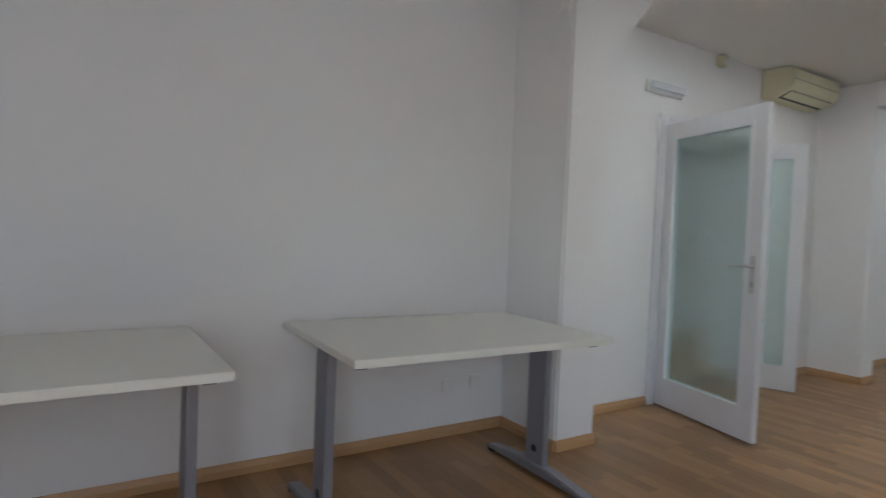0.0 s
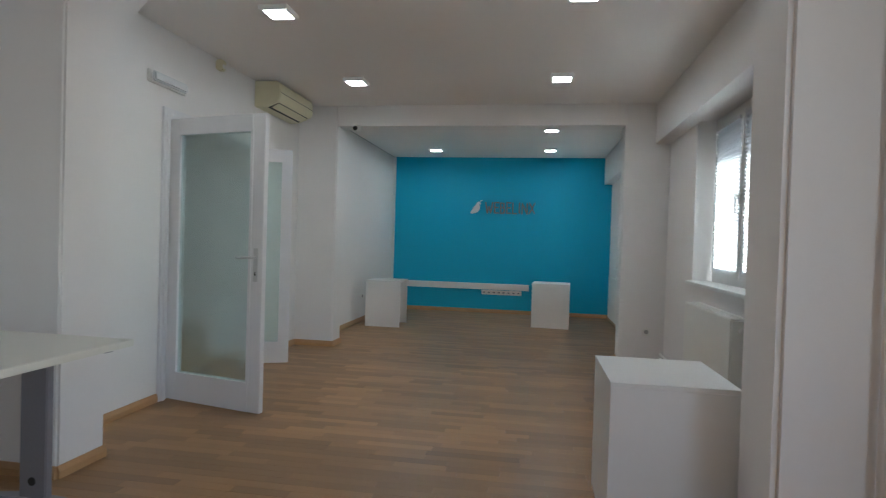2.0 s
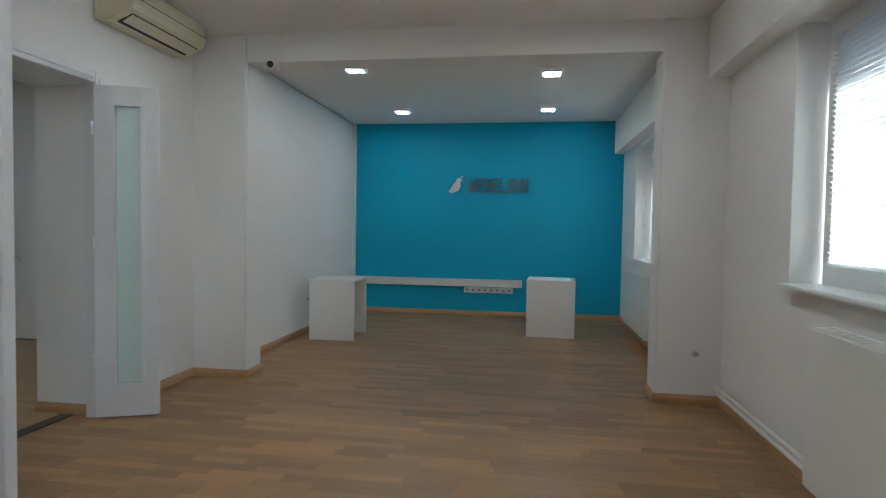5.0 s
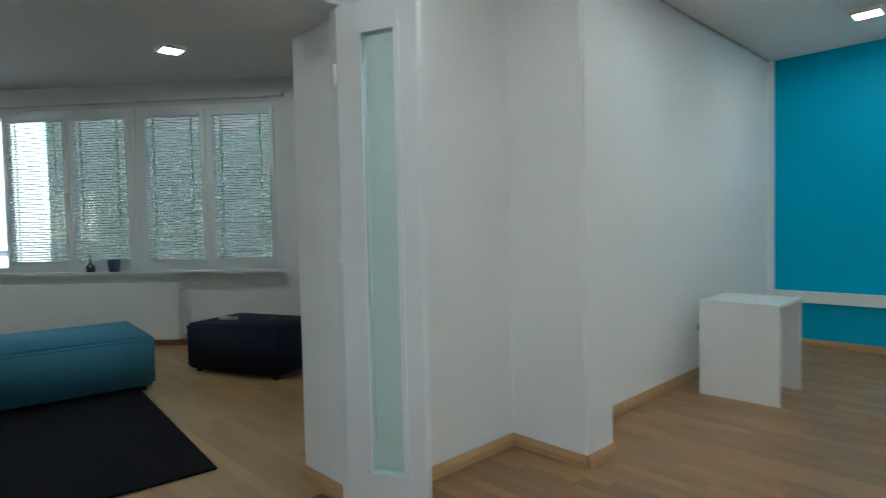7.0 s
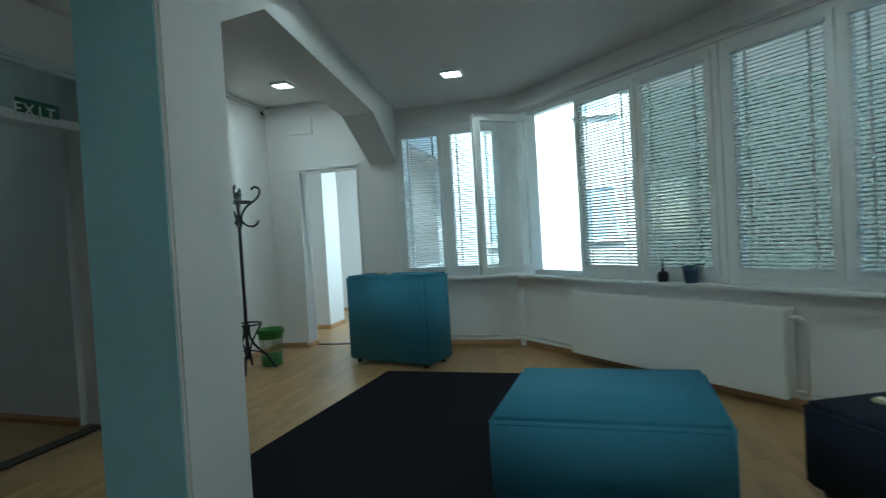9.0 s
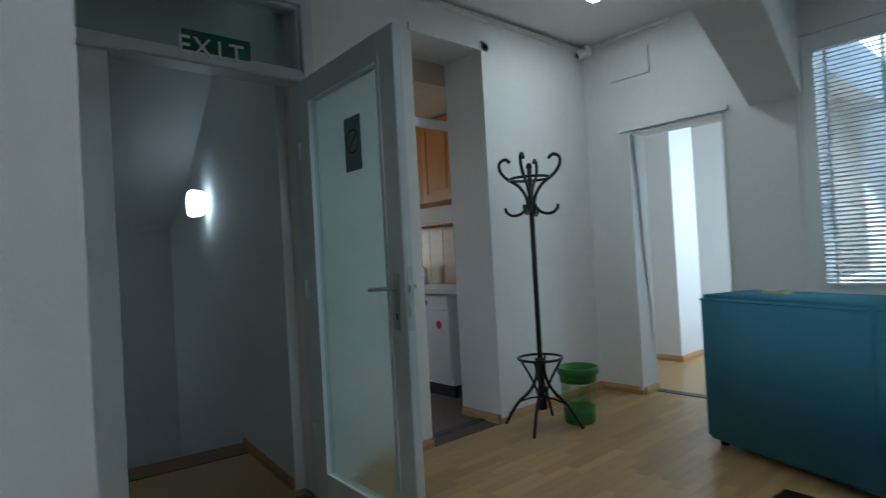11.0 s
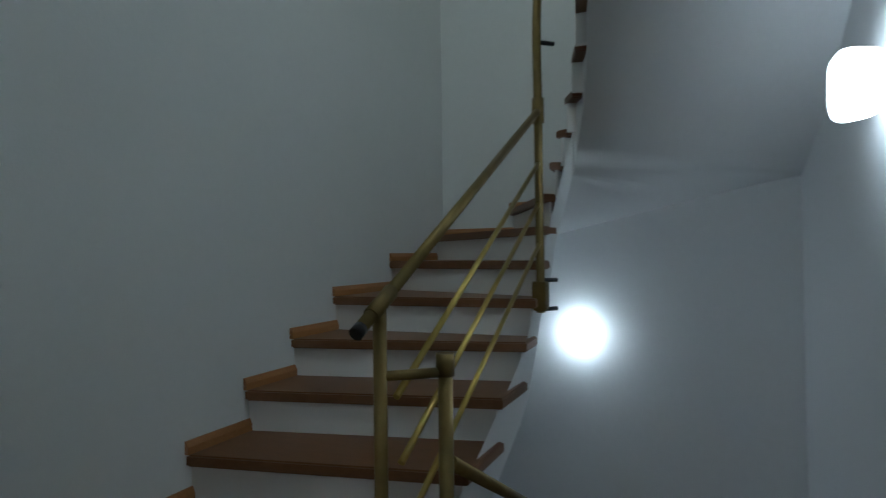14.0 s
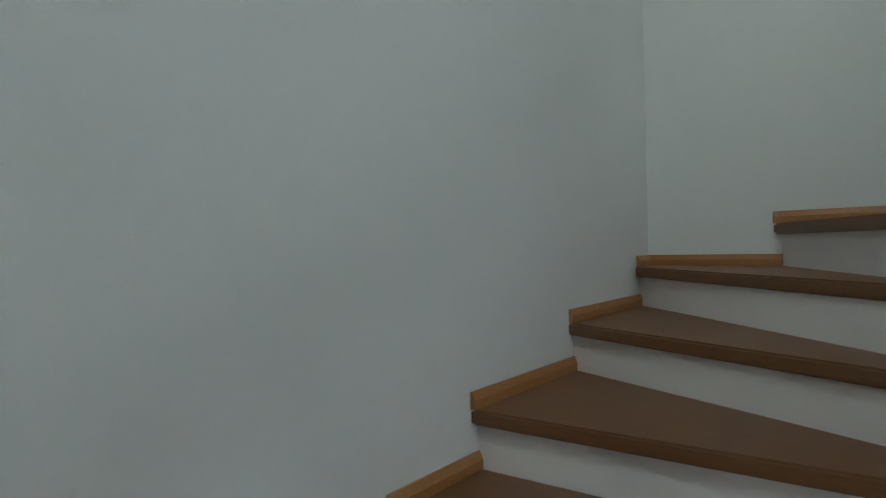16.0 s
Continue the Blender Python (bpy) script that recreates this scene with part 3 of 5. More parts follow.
radiator(along((XR, 2.97), (XR, 2.02)) @ Matrix.Translation((0, -0.13, 0.16)), 0.95, 0.65, "white panel radiator under the office window", 0.13)
radiator(along((1.27, 7.45), (1.27, 6.0)) @ Matrix.Translation((0, 0.0, 0.10)), 1.3, 0.62, "white panel radiator under the niche window", 0.02)
radiator(BAYR @ Matrix.Translation((0.85, -0.01, 0.06)), 1.95, 0.58, "long white panel radiator under the bay window")
for k, z in enumerate((0.085, 0.125)):
    solid("heating_pipe", tube([(XR - 0.035, 4.60, z), (XR - 0.035, 3.0, z), (XR - 0.035, 2.05, z)], 0.011), RAD, "white painted heating pipe along the wall", "pipe", group="heating pipes")
    q0, q1, q2 = BAYL @ Vector((0.1, -0.01, z)), BAYR @ Vector((0.0, -0.02, z)), BAYR @ Vector((3.8, -0.02, z))
    solid("heating_pipe", tube([q0, q1, q2], 0.010), RAD, "white painted heating pipe along the bay", "pipe", group="heating pipes")
for x in (1.15, 1.205):
    solid("riser_pipe", tube([(x, 0.70, 0.0), (x, 0.70, CZ)], 0.011), WHITE, "white painted riser pipe beside the pillar", "pipe", group="riser pipes")


# ---- doors ----
def lever(d, x, z, side, material=CHROME, plate=0.22):
    """A lever handle with its long plate on one face of a leaf; side -1 or 1."""
    y = side * 0.02
    h = part("door_handle", boxes((x - 0.018, x + 0.018, min(y, y + side * 0.006), max(y, y + side * 0.006), z - plate + 0.06, z + 0.06), bevel=0.002), material, d, "nickel lever handle on a long plate")
    part("lever", tube([(x, y, z), (x, y + side * 0.045, z), (x - 0.02, y + side * 0.052, z), (x - 0.12, y + side * 0.050, z - 0.005)], 0.0085), material, h)
    part("keyhole", boxes((x - 0.004, x + 0.004, y + side * 0.0065, y + side * 0.0075, z - 0.12, z - 0.095)), DARKPLASTIC, h)
    return h


def leaf(name, label, at, width, height, stiles, glass_mat, material, handle=None, kick=0.19, top=0.11):
    """A framed glazed leaf: hinge at x = 0, closed along +x, centred on y = 0."""
    d = tagged(thing(name, label, "door", at), kind="structure")
    z0 = 0.012
    l, r = stiles
    part("stile", boxes((0, l, -0.02, 0.02, z0, height), bevel=0.003), material, d)
    part("stile", boxes((width - r, width, -0.02, 0.02, z0, height), bevel=0.003), material, d)
    part("top_rail", boxes((l, width - r, -0.0195, 0.0195, height - top, height)), material, d)
    part("kick_rail", boxes((l, width - r, -0.0195, 0.0195, z0, z0 + kick)), material, d)
    for s in (-1, 1):
        y = s * 0.0195
        y0, y1 = min(y, y + s * 0.006), max(y, y + s * 0.006)
        a, b, c, e = l, width - r, z0 + kick, height - top
        part("glazing_bead", boxes((a - 0.012, a + 0.008, y0, y1, c, e), (b - 0.008, b + 0.012, y0, y1, c, e), (a - 0.012, b + 0.012, y0, y1, c - 0.014, c + 0.006), (a - 0.012, b + 0.012, y0, y1, e - 0.006, e + 0.014)), material, d)
    p = part("glass_pane", boxes((l, width - r, -0.003, 0.003, z0 + kick, height - top)), glass_mat, d, "frosted rippled glass")
    p.visible_shadow = False
    if handle:
        lever(d, width - r * 0.5, handle, -1), lever(d, width - r * 0.5, handle, 1)
    for z in (0.35, 1.05, 1.72):
        part("hinge", tube([(-0.008, -0.024, z - 0.04), (-0.008, -0.024, z + 0.04)], 0.008), DOORPAINT, d)
    return d


leaf("door_1", "white glazed office door standing open", along((-2.49, 2.43), (-1.669, 2.247)), 0.84, 1.985, (0.105, 0.105), FROST, DOORPAINT, handle=1.04)
leaf("door_2", "narrow white glazed door leaf folded open", along((-2.48, 3.60), (-2.165, 3.722)), 0.345, 1.975, (0.105, 0.085), FROST, DOORPAINT)
df = tagged(thing("door_frame_office", "white moulded frame of the double doorway", "door frame"), kind="structure")
part("lining", boxes((-2.94, -2.502, 2.405, 2.425, 0, 1.99)), DOORPAINT, df)
part("lining", boxes((-2.56, -2.502, 3.61, 3.655, 0, 1.99)), DOORPAINT, df)
part("head_lining", boxes((-2.94, -2.502, 2.405, 3.655, 1.9905, 2.004)), DOORPAINT, df)
for y0, y1 in ((2.335, 2.42), (3.605, 3.69)):
    part("casing", boxes((-2.5, -2.479, y0, y1, 0, 2.06), bevel=0.003), DOORPAINT, df)
    part("moulding", boxes((-2.479, -2.470, y0 + 0.025, y1 - 0.025, 0, 2.02), bevel=0.003), DOORPAINT, df)
part("casing", boxes((-2.5, -2.479, 2.4205, 3.6045, 1.99, 2.06), bevel=0.003), DOORPAINT, df)
part("moulding", boxes((-2.479, -2.470, 2.43, 3.595, 2.015, 2.04), bevel=0.003), DOORPAINT, df)

# glazed stair door with side light and transom
ex = tagged(thing("door_frame_exit", "pale grey stair door frame with transom and side light", "door frame", pose(0, 0, 0)), kind="structure")
part("post", boxes((-4.865, -4.825, -0.30, -0.165, 0, 2.50), bevel=0.004), GREYDOOR, ex)
part("post", boxes((-6.12, -6.06, -0.30, -0.165, 0, 2.50), bevel=0.004), GREYDOOR, ex)
part("head", boxes((-6.06, -4.865, -0.30, -0.165, 2.45, 2.50), bevel=0.004), GREYDOOR, ex)
part("transom_bar", boxes((-6.06, -4.865, -0.30, -0.165, 2.065, 2.12), bevel=0.006), GREYDOOR, ex)
tp = part("transom_glass", boxes((-6.06, -4.865, -0.24, -0.233, 2.12, 2.45)), FROSTDARK, ex, "dark pebbled transom glass")
tp.visible_shadow = False
part("glazing_bead", rect_frame(-6.06, -4.865, 2.12, 2.45, -0.232, -0.20, 0.015), GREYDOOR, ex)
leaf("door_4", "narrow grey fixed side leaf with pebbled glass", pose(-4.87, -0.205, 0, 0, 0, 180), 0.345, 2.06, (0.095, 0.13), FROSTDARK, GREYDOOR)
lf = leaf("door_3", "pale grey glazed stair door standing open", along((-6.05, -0.175), (-6.005, 0.66)), 0.835, 2.06, (0.10, 0.115), FROST, GREYDOOR, handle=1.06, kick=0.16)
side_leaf = bpy.data.objects["door_4"]
for z0, z1 in ((1.03, 1.15), (0.80, 0.95)):
    part("strike_plate", boxes((0.3445, 0.3475, -0.012, 0.012, z0, z1)), CHROME, side_leaf, "small nickel strike plate")
part("lock_plate", boxes((0.8345, 0.8375, -0.012, 0.012, 0.90, 1.14)), CHROME, lf, "nickel lock face plate")
part("latch", boxes((0.837, 0.846, -0.007, 0.007, 1.04, 1.07)), CHROME, lf)
part("bolt", boxes((0.837, 0.843, -0.007, 0.007, 0.95, 0.99)), CHROME, lf)
sg = solid("door_sign", boxes((0.41, 0.545, -0.0065, -0.0045, 1.555, 1.785)), GREYPRINT, "grey film sign with a barred ring on the door glass", "sign", at=along((-6.05, -0.175), (-6.005, 0.66)))
bm = bmesh.new()
for k in range(24):
    a0, a1 = 2 * math.pi * k / 24, 2 * math.pi * (k + 1) / 24
    v = [bm.verts.new((0.4775 + r * math.cos(a), -0.0072, 1.68 + r * math.sin(a))) for r, a in ((0.045, a0), (0.053, a0), (0.053, a1), (0.045, a1))]
    bm.faces.new(v)
bm.faces.new([bm.verts.new((0.4775 + x, -0.0072, 1.68 + z)) for x, z in ((-0.034, -0.028), (-0.028, -0.034), (0.034, 0.028), (0.028, 0.034))])
part("barred_ring", bm, DARKPLASTIC, sg)


def words(text, size, depth=0.004):
    c = bpy.data.curves.new("lettering", 'FONT')
    c.body, c.size, c.extrude, c.align_x, c.align_y = text, size, depth, 'CENTER', 'CENTER'
    tmp = new("lettering", c)
    bpy.context.view_layer.update()
    me = bpy.data.meshes.new_from_object(tmp.evaluated_get(bpy.context.evaluated_depsgraph_get()))
    bpy.data.objects.remove(tmp)
    return me


es = thing("exit_sign", "white exit lettering on dark green panels", "sign", pose(-5.615, -0.165, 2.132))
for i in range(4):
    part("panel", boxes((0.047 - 0.075 * i, 0.121 - 0.075 * i, -0.006, 0.0, -0.014, 0.074)), GREENPRINT, es)
for i, ch in enumerate("EXIT"):
    me = words(ch, 0.115)
    me.materials.clear()
    me.materials.append(PVC)
    part("letter", me, None, es, at=pose(0.115 - 0.075 * i, 0.004, 0.0, 90, 0, 180))
struct("door_frame_west", boxes((-8.98, -8.755, -0.005, 0.02, 0, 2.05), (-8.98, -8.755, 0.72, 0.74, 0, 2.05), (-8.98, -8.755, -0.005, 0.74, 2.045, 2.06)), WHITE, "white lining of the open doorway", "door frame")
struct("trim_curtain_rail", boxes((-8.765, -8.74, -0.06, 0.77, 2.065, 2.095)), PVC, "white rail over the doorway", "trim")
struct("trim_kitchen_bar", boxes((-7.53, -6.92, -0.735, -0.70, 2.09, 2.15)), DOORPAINT, "white transom bar in the kitchen opening", "trim")
struct("trim_kitchen_casing", boxes((-7.60, -7.53, -0.37, -0.355, 0, 2.64), (-7.60, -6.90, -0.37, -0.355, 2.58, 2.63)), WHITE, "white casing of the kitchen opening", "trim")
struct("trim_cable_duct", boxes((-8.77, -6.1, -0.37, -0.335, KZ - 0.05, KZ - 0.02)), PVC, "white cable duct under the ceiling", "trim")


# ---- ceiling downlights ----
def downlight(x, y, z):
    d = thing("ceiling_downlight", "square white ceiling downlight, switched on", "ceiling light", pose(x, y, z), "square ceiling downlights")
    part("housing", rect_ring(0.092, 0.072, 0.03), PVC, d)
    part("diffuser", boxes((-0.0715, 0.0715, -0.0715, 0.0715, -0.026, -0.016)), DOWNLIGHT, d, "glowing white diffuser")
    return d


def rect_ring(a, b, h):
    return boxes((-a, a, b, a, -h, 0), (-a, a, -a, -b, -h, 0), (b, a, -b, b, -h, 0), (-a, -b, -b, b, -h, 0))


for x, y, z in ((-1.55, 2.12, CZ), (0.31, 2.02, CZ), (-1.55, 3.67, CZ), (0.26, 3.65, CZ)):
    downlight(x, y, z)
for x, y in ((-1.50, 5.50), (0.235, 5.78), (-1.47, 7.33), (0.26, 7.31)):
    downlight(x, y, CZ - 0.015)
for x, y in ((-5.50, 4.0), (-5.73, 2.26), (-7.59, 2.12), (-3.9, 3.2)):
    downlight(x, y, RZ)
downlight(-7.95, 0.31, KZ)


# ---- wall fixtures ----
ac = thing("air_conditioner", "aged cream split air conditioner high on the wall", "air conditioner", pose(-2.5, 3.62, 2.36))
bm = bmesh.new()
prof = [(0, 0.0), (0.10, 0.0), (0.235, 0.055), (0.255, 0.10), (0.25, 0.205), (0.22, 0.232), (0, 0.238)]
a = [bm.verts.new((x, 0.0, z)) for x, z in prof]
b = [bm.verts.new((x, 0.76, z)) for x, z in prof]
bm.faces.new(a), bm.faces.new(b[::-1])
for i in range(len(prof)):
    j = (i + 1) % len(prof)
    bm.faces.new((a[i], b[i], b[j], a[j]))
bmesh.ops.recalc_face_normals(bm, faces=bm.faces[:])
bmesh.ops.bevel(bm, geom=bm.edges[:], offset=0.008, segments=2, affect='EDGES')
part("housing", bm, ACPLASTIC, ac)
part("outlet", placed(boxes((-0.055, 0.055, 0.05, 0.71, -0.004, 0.006)), pose(0.165, 0, 0.026, 0, -22, 0)), DARKPLASTIC, ac, "dark air outlet slot")
part("louvre", placed(boxes((-0.045, 0.03, 0.055, 0.705, -0.003, 0.001)), pose(0.185, 0, 0.028, 0, -30, 0)), ACPLASTIC, ac)
part("panel_seam", boxes((0.2525, 0.2565, 0.01, 0.75, 0.128, 0.131)), DARKPLASTIC, ac)

em = thing("emergency_light", "slim white emergency light on the wall", "emergency light", pose(-2.5, 2.17, 2.19))
part("base", boxes((0, 0.025, 0, 0.40, 0, 0.085), bevel=0.005), PLASTIC, em)
part("diffuser", boxes((0.025, 0.055, 0.015, 0.385, 0.008, 0.075), bevel=0.012), mat("ribbed_diffuser", (0.66, 0.68, 0.69), 0.25, grain=150, amount=0.1, bump=0.5, bump_scale=120), em, "clear ribbed diffuser")
sen = thing("presence_detector", "small cream presence detector under the ceiling", "detector", pose(-2.5, 2.97, 2.505))
part("body", boxes((0, 0.06, 0, 0.075, 0, 0.085), bevel=0.012), ACPLASTIC, sen)
part("lens", boxes((0.058, 0.064, 0.012, 0.063, 0.012, 0.045), bevel=0.003), PLASTIC, sen)


def cctv(at, label):
    c = thing("security_camera", label, "security camera", at, "dome cameras")
    part("mount", lathe([(0.045, -0.02), (0.047, 0.0), (0.04, 0.012), (0.018, 0.02), (0.016, 0.045)], 20), PLASTIC, c)
    part("ball", placed(lathe([(0.012, -0.040), (0.030, -0.030), (0.038, 0.0), (0.034, 0.018), (0.026, 0.03)], 20), pose(0, 0, 0.06)), PLASTIC, c)
    part("lens", placed(lathe([(0.024, 0.0), (0.022, 0.006), (0.012, 0.008)], 20), pose(0, 0, 0.09)), DARKPLASTIC, c, "black camera lens")
    return c


cctv(pose(-1.85, 4.615, 2.36, 100, 0, 10), "white ball security camera at the niche beam")
cctv(pose(-8.70, -0.28, KZ - 0.06, 115, 0, 55), "white ball security camera in the ceiling corner")
solid("cable_duct", boxes((-8.77, -8.745, -0.20, 0.40, KZ - 0.035, KZ - 0.01)), PVC, "white cable duct beside the ceiling camera", "cable duct")
solid("junction_box", boxes((-8.77, -8.75, -0.12, 0.22, KZ - 0.36, KZ - 0.15), bevel=0.004), WHITE, "white painted junction cover on the wall", "cover")
solid("alarm_sensor", boxes((-0.03, 0.03, -0.02, 0.03, -0.05, 0.05), bevel=0.01), PLASTIC, "small white detector on the pillar", "detector", at=pose(-2.2, 1.10, 2.42))


def socket_plate(at, label="white plastic wall socket with round insert", round_hole=True):
    s = thing("wall_socket", label, "socket", at, "wall sockets")
    part("plate", boxes((-0.04, 0.04, -0.010, 0, -0.04, 0.04), bevel=0.004), PLASTIC, s)
    if round_hole:
        part("insert", placed(lathe([(0.021, 0.0), (0.021, 0.003), (0.019, 0.004)], 20), pose(0, -0.0095, 0, 90)), mat("grey_insert", (0.35, 0.35, 0.34), 0.5), s, "recessed grey socket insert")
    return s


socket_plate(along((-2.6, 0.72), (-2.6, 1)) @ Matrix.Translation((0, 0, 0.295)), "square cream wall socket under the desk", False)
socket_plate(along((-2.6, 0.91), (-2.6, 1)) @ Matrix.Translation((0, 0, 0.30)), "square cream wall socket under the desk", False)
socket_plate(pose(1.19, 4.62, 0.34))
socket_plate(pose(0.965, 0.74, 0.25))
socket_plate(along((-2.345, 6.55), (-2.345, 7)) @ Matrix.Translation((0, 0, 0.36)))

tr = thing("cable_trunking", "white cable trunking box along the teal wall", "cable trunking", pose(-2.3, 8.2, 0.39))
part("body", boxes((0, 2.29, -0.06, 0, 0, 0.10), bevel=0.004), PLASTIC, tr)
part("end_cap", boxes((2.285, 2.296, -0.062, 0, -0.002, 0.102)), PLASTIC, tr)
ms = thing("socket_strip", "row of white desk sockets under the trunking", "socket strip", pose(-0.78, 8.2, 0.305))
part("back_plate", boxes((0, 0.66, -0.025, 0, 0, 0.075), bevel=0.004), PLASTIC, ms)
for i in range(8):
    part("outlet", boxes((0.012 + i * 0.081, 0.074 + i * 0.081, -0.030, -0.025, 0.008, 0.067), bevel=0.002), PLASTIC, ms)
    part("hole", boxes((0.026 + i * 0.081, 0.060 + i * 0.081, -0.0312, -0.030, 0.028, 0.048)), GREYMETAL, ms)

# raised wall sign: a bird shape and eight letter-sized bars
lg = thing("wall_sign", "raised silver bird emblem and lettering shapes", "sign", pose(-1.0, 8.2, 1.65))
bird = [(0.0, 0.0), (0.03, -0.005), (0.075, 0.01), (0.12, 0.03), (0.145, 0.07), (0.15, 0.12), (0.145, 0.15), (0.175, 0.165), (0.15, 0.185), (0.13, 0.20), (0.10, 0.185), (0.085, 0.15), (0.05, 0.11), (0.02, 0.06), (-0.01, 0.02)]
bm = bmesh.new()
f0 = bm.faces.new([bm.verts.new((x, -0.028, z)) for x, z in bird])
g = bmesh.ops.extrude_face_region(bm, geom=[f0])
for v in g["geom"]:
    if isinstance(v, bmesh.types.BMVert):
        v.co.y = -0.004
bmesh.ops.recalc_face_normals(bm, faces=bm.faces[:])
part("emblem", bm, PVC, lg, "white bird-shaped emblem")
part("crest", tube([(0.15, -0.016, 0.19), (0.165, -0.016, 0.215), (0.185, -0.016, 0.22)], 0.006, 8), PVC, lg)
# eight raised letter shapes, drawn as strokes
STROKES = {
    "w": [[(0, 1), (0.25, 0), (0.5, 0.6), (0.75, 0), (1, 1)]],
    "e": [[(0, 0), (0, 1)], [(0, 1), (1, 1)], [(0, 0.52), (0.85, 0.52)], [(0, 0), (1, 0)]],
    "b": [[(0, 0), (0, 1), (0.8, 0.95), (0.85, 0.6), (0, 0.52)], [(0, 0), (0.85, 0.05), (1, 0.4), (0.7, 0.52)]],
    "l": [[(0, 1), (0, 0), (1, 0)]],
    "i": [[(0.5, 0), (0.5, 1)]],
    "n": [[(0, 0), (0, 1), (1, 0), (1, 1)]],
    "x": [[(0, 0), (1, 1)], [(0, 1), (1, 0)]],
}


def stroke_shape(lines, w, h, t=0.020):
    """Flat bars along lines of a letter cell, joined into one raised shape."""
    bm = bmesh.new()
    for line in lines:
        for (ax, az), (bx, bz) in zip(line, line[1:]):
            p, q = Vector((ax * w, 0, az * h)), Vector((bx * w, 0, bz * h))
            d = q - p
            m = Matrix.Translation((p + q) / 2) @ Matrix.Rotation(-math.atan2(d.z, d.x), 4, 'Y') @ Matrix.Diagonal((d.length + t * 0.8, 0.024, t, 1))
            bmesh.ops.create_cube(bm, size=1, matrix=m)
    return bm


x = 0.245
for ch, w, dz in (("w", 0.115, 0.0), ("e", 0.062, 0.004), ("b", 0.066, -0.002), ("e", 0.062, 0.003), ("l", 0.062, 0.0), ("i", 0.02, 0.005), ("n", 0.082, -0.002), ("x", 0.085, 0.004)):
    part("letter_shape", placed(stroke_shape(STROKES[ch], w, 0.172), pose(x, -0.016, 0.012 + dz)), SILVER, lg)
    x += w + 0.036

solid("signal_cable", tube([(-1.9, 4.87, CZ - 0.03), (-2.33, 4.95, CZ - 0.025), (-2.335, 6.5, CZ - 0.026), (-2.335, 8.14, CZ - 0.024)], 0.004, 6), GREYMETAL, "thin grey cable along the niche ceiling", "cable")
solid("corner_duct", boxes((-2.345, -2.305, 8.165, 8.2, 0.06, CZ - 0.016), bevel=0.003), PVC, "white vertical cable duct in the corner", "cable duct")
bm = bmesh.new()
va = [bm.verts.new((x, y, z)) for x in (-2.5, -2.145) for y, z in ((1.42, 2.16), (1.42, CZ), (1.78, CZ))]
for q in ((0, 1, 2), (3, 5, 4), (0, 3, 4, 1), (0, 2, 5, 3), (1, 4, 5, 2)):
    bm.faces.new([va[i] for i in q])
bmesh.ops.recalc_face_normals(bm, faces=bm.faces[:])
struct("trim_pillar_haunch", bm, WHITE, "white plastered haunch on the pillar", "trim")


# ---- office furniture ----
def desk(at, label):
    d = thing("desk", label, "desk", at, "office desks")
    part("tabletop", boxes((-0.41, 0.41, -0.60, 0.60, 0.712, 0.740), bevel=0.003), CREAMTOP, d, "cream laminate tabletop")
    part("beam", boxes((-0.03, 0.03, -0.50, 0.50, 0.672, 0.708)), GREYMETAL, d)
    for s in (-1, 1):
        y = s * 0.545
        leg = part("leg", boxes((-0.065, 0.065, y - 0.018, y + 0.018, 0.05, 0.690), bevel=0.004), GREYMETAL, d, "flat grey steel leg")
        part("cable_cap", tube([(0.0, y - 0.021, 0.13), (0.0, y + 0.021, 0.13)], 0.018), DARKPLASTIC, leg)
        bm = bmesh.new()
        prof = [(-0.37, 0.012), (-0.37, 0.028), (-0.10, 0.06), (0.10, 0.06), (0.36, 0.028), (0.36, 0.012)]
        rows = [[bm.verts.new((x, y + yy, z)) for x, z in prof] for yy in (-0.032, 0.032)]
        bm.faces.new(rows[0]), bm.faces.new(rows[1][::-1])
        for i in range(len(prof)):
            j = (i + 1) % len(prof)
            bm.faces.new((rows[0][i], rows[1][i], rows[1][j], rows[0][j]))
        bmesh.ops.recalc_face_normals(bm, faces=bm.faces[:])
        bmesh.ops.bevel(bm, geom=bm.edges[:], offset=0.006, segments=2, affect='EDGES')
        foot = part("foot", bm, GREYMETAL, d)
        for x in (-0.345, 0.335):
            part("glide", placed(lathe([(0.028, 0.0), (0.03, 0.01), (0.02, 0.018)], 16), pose(x, y, 0)), DARKPLASTIC, foot)
        part("top_bracket", boxes((-0.34, 0.34, y - 0.02, y + 0.02, 0.690, 0.711)), GREYMETAL, d)
    return d


desk(pose(-1.975, 0.295, 0, 0, 0, -1.0), "cream office desk with flat grey steel legs")
desk(pose(-1.99, -1.28, 0, 0, 0, 0.5), "cream office desk with flat grey steel legs against the wall")


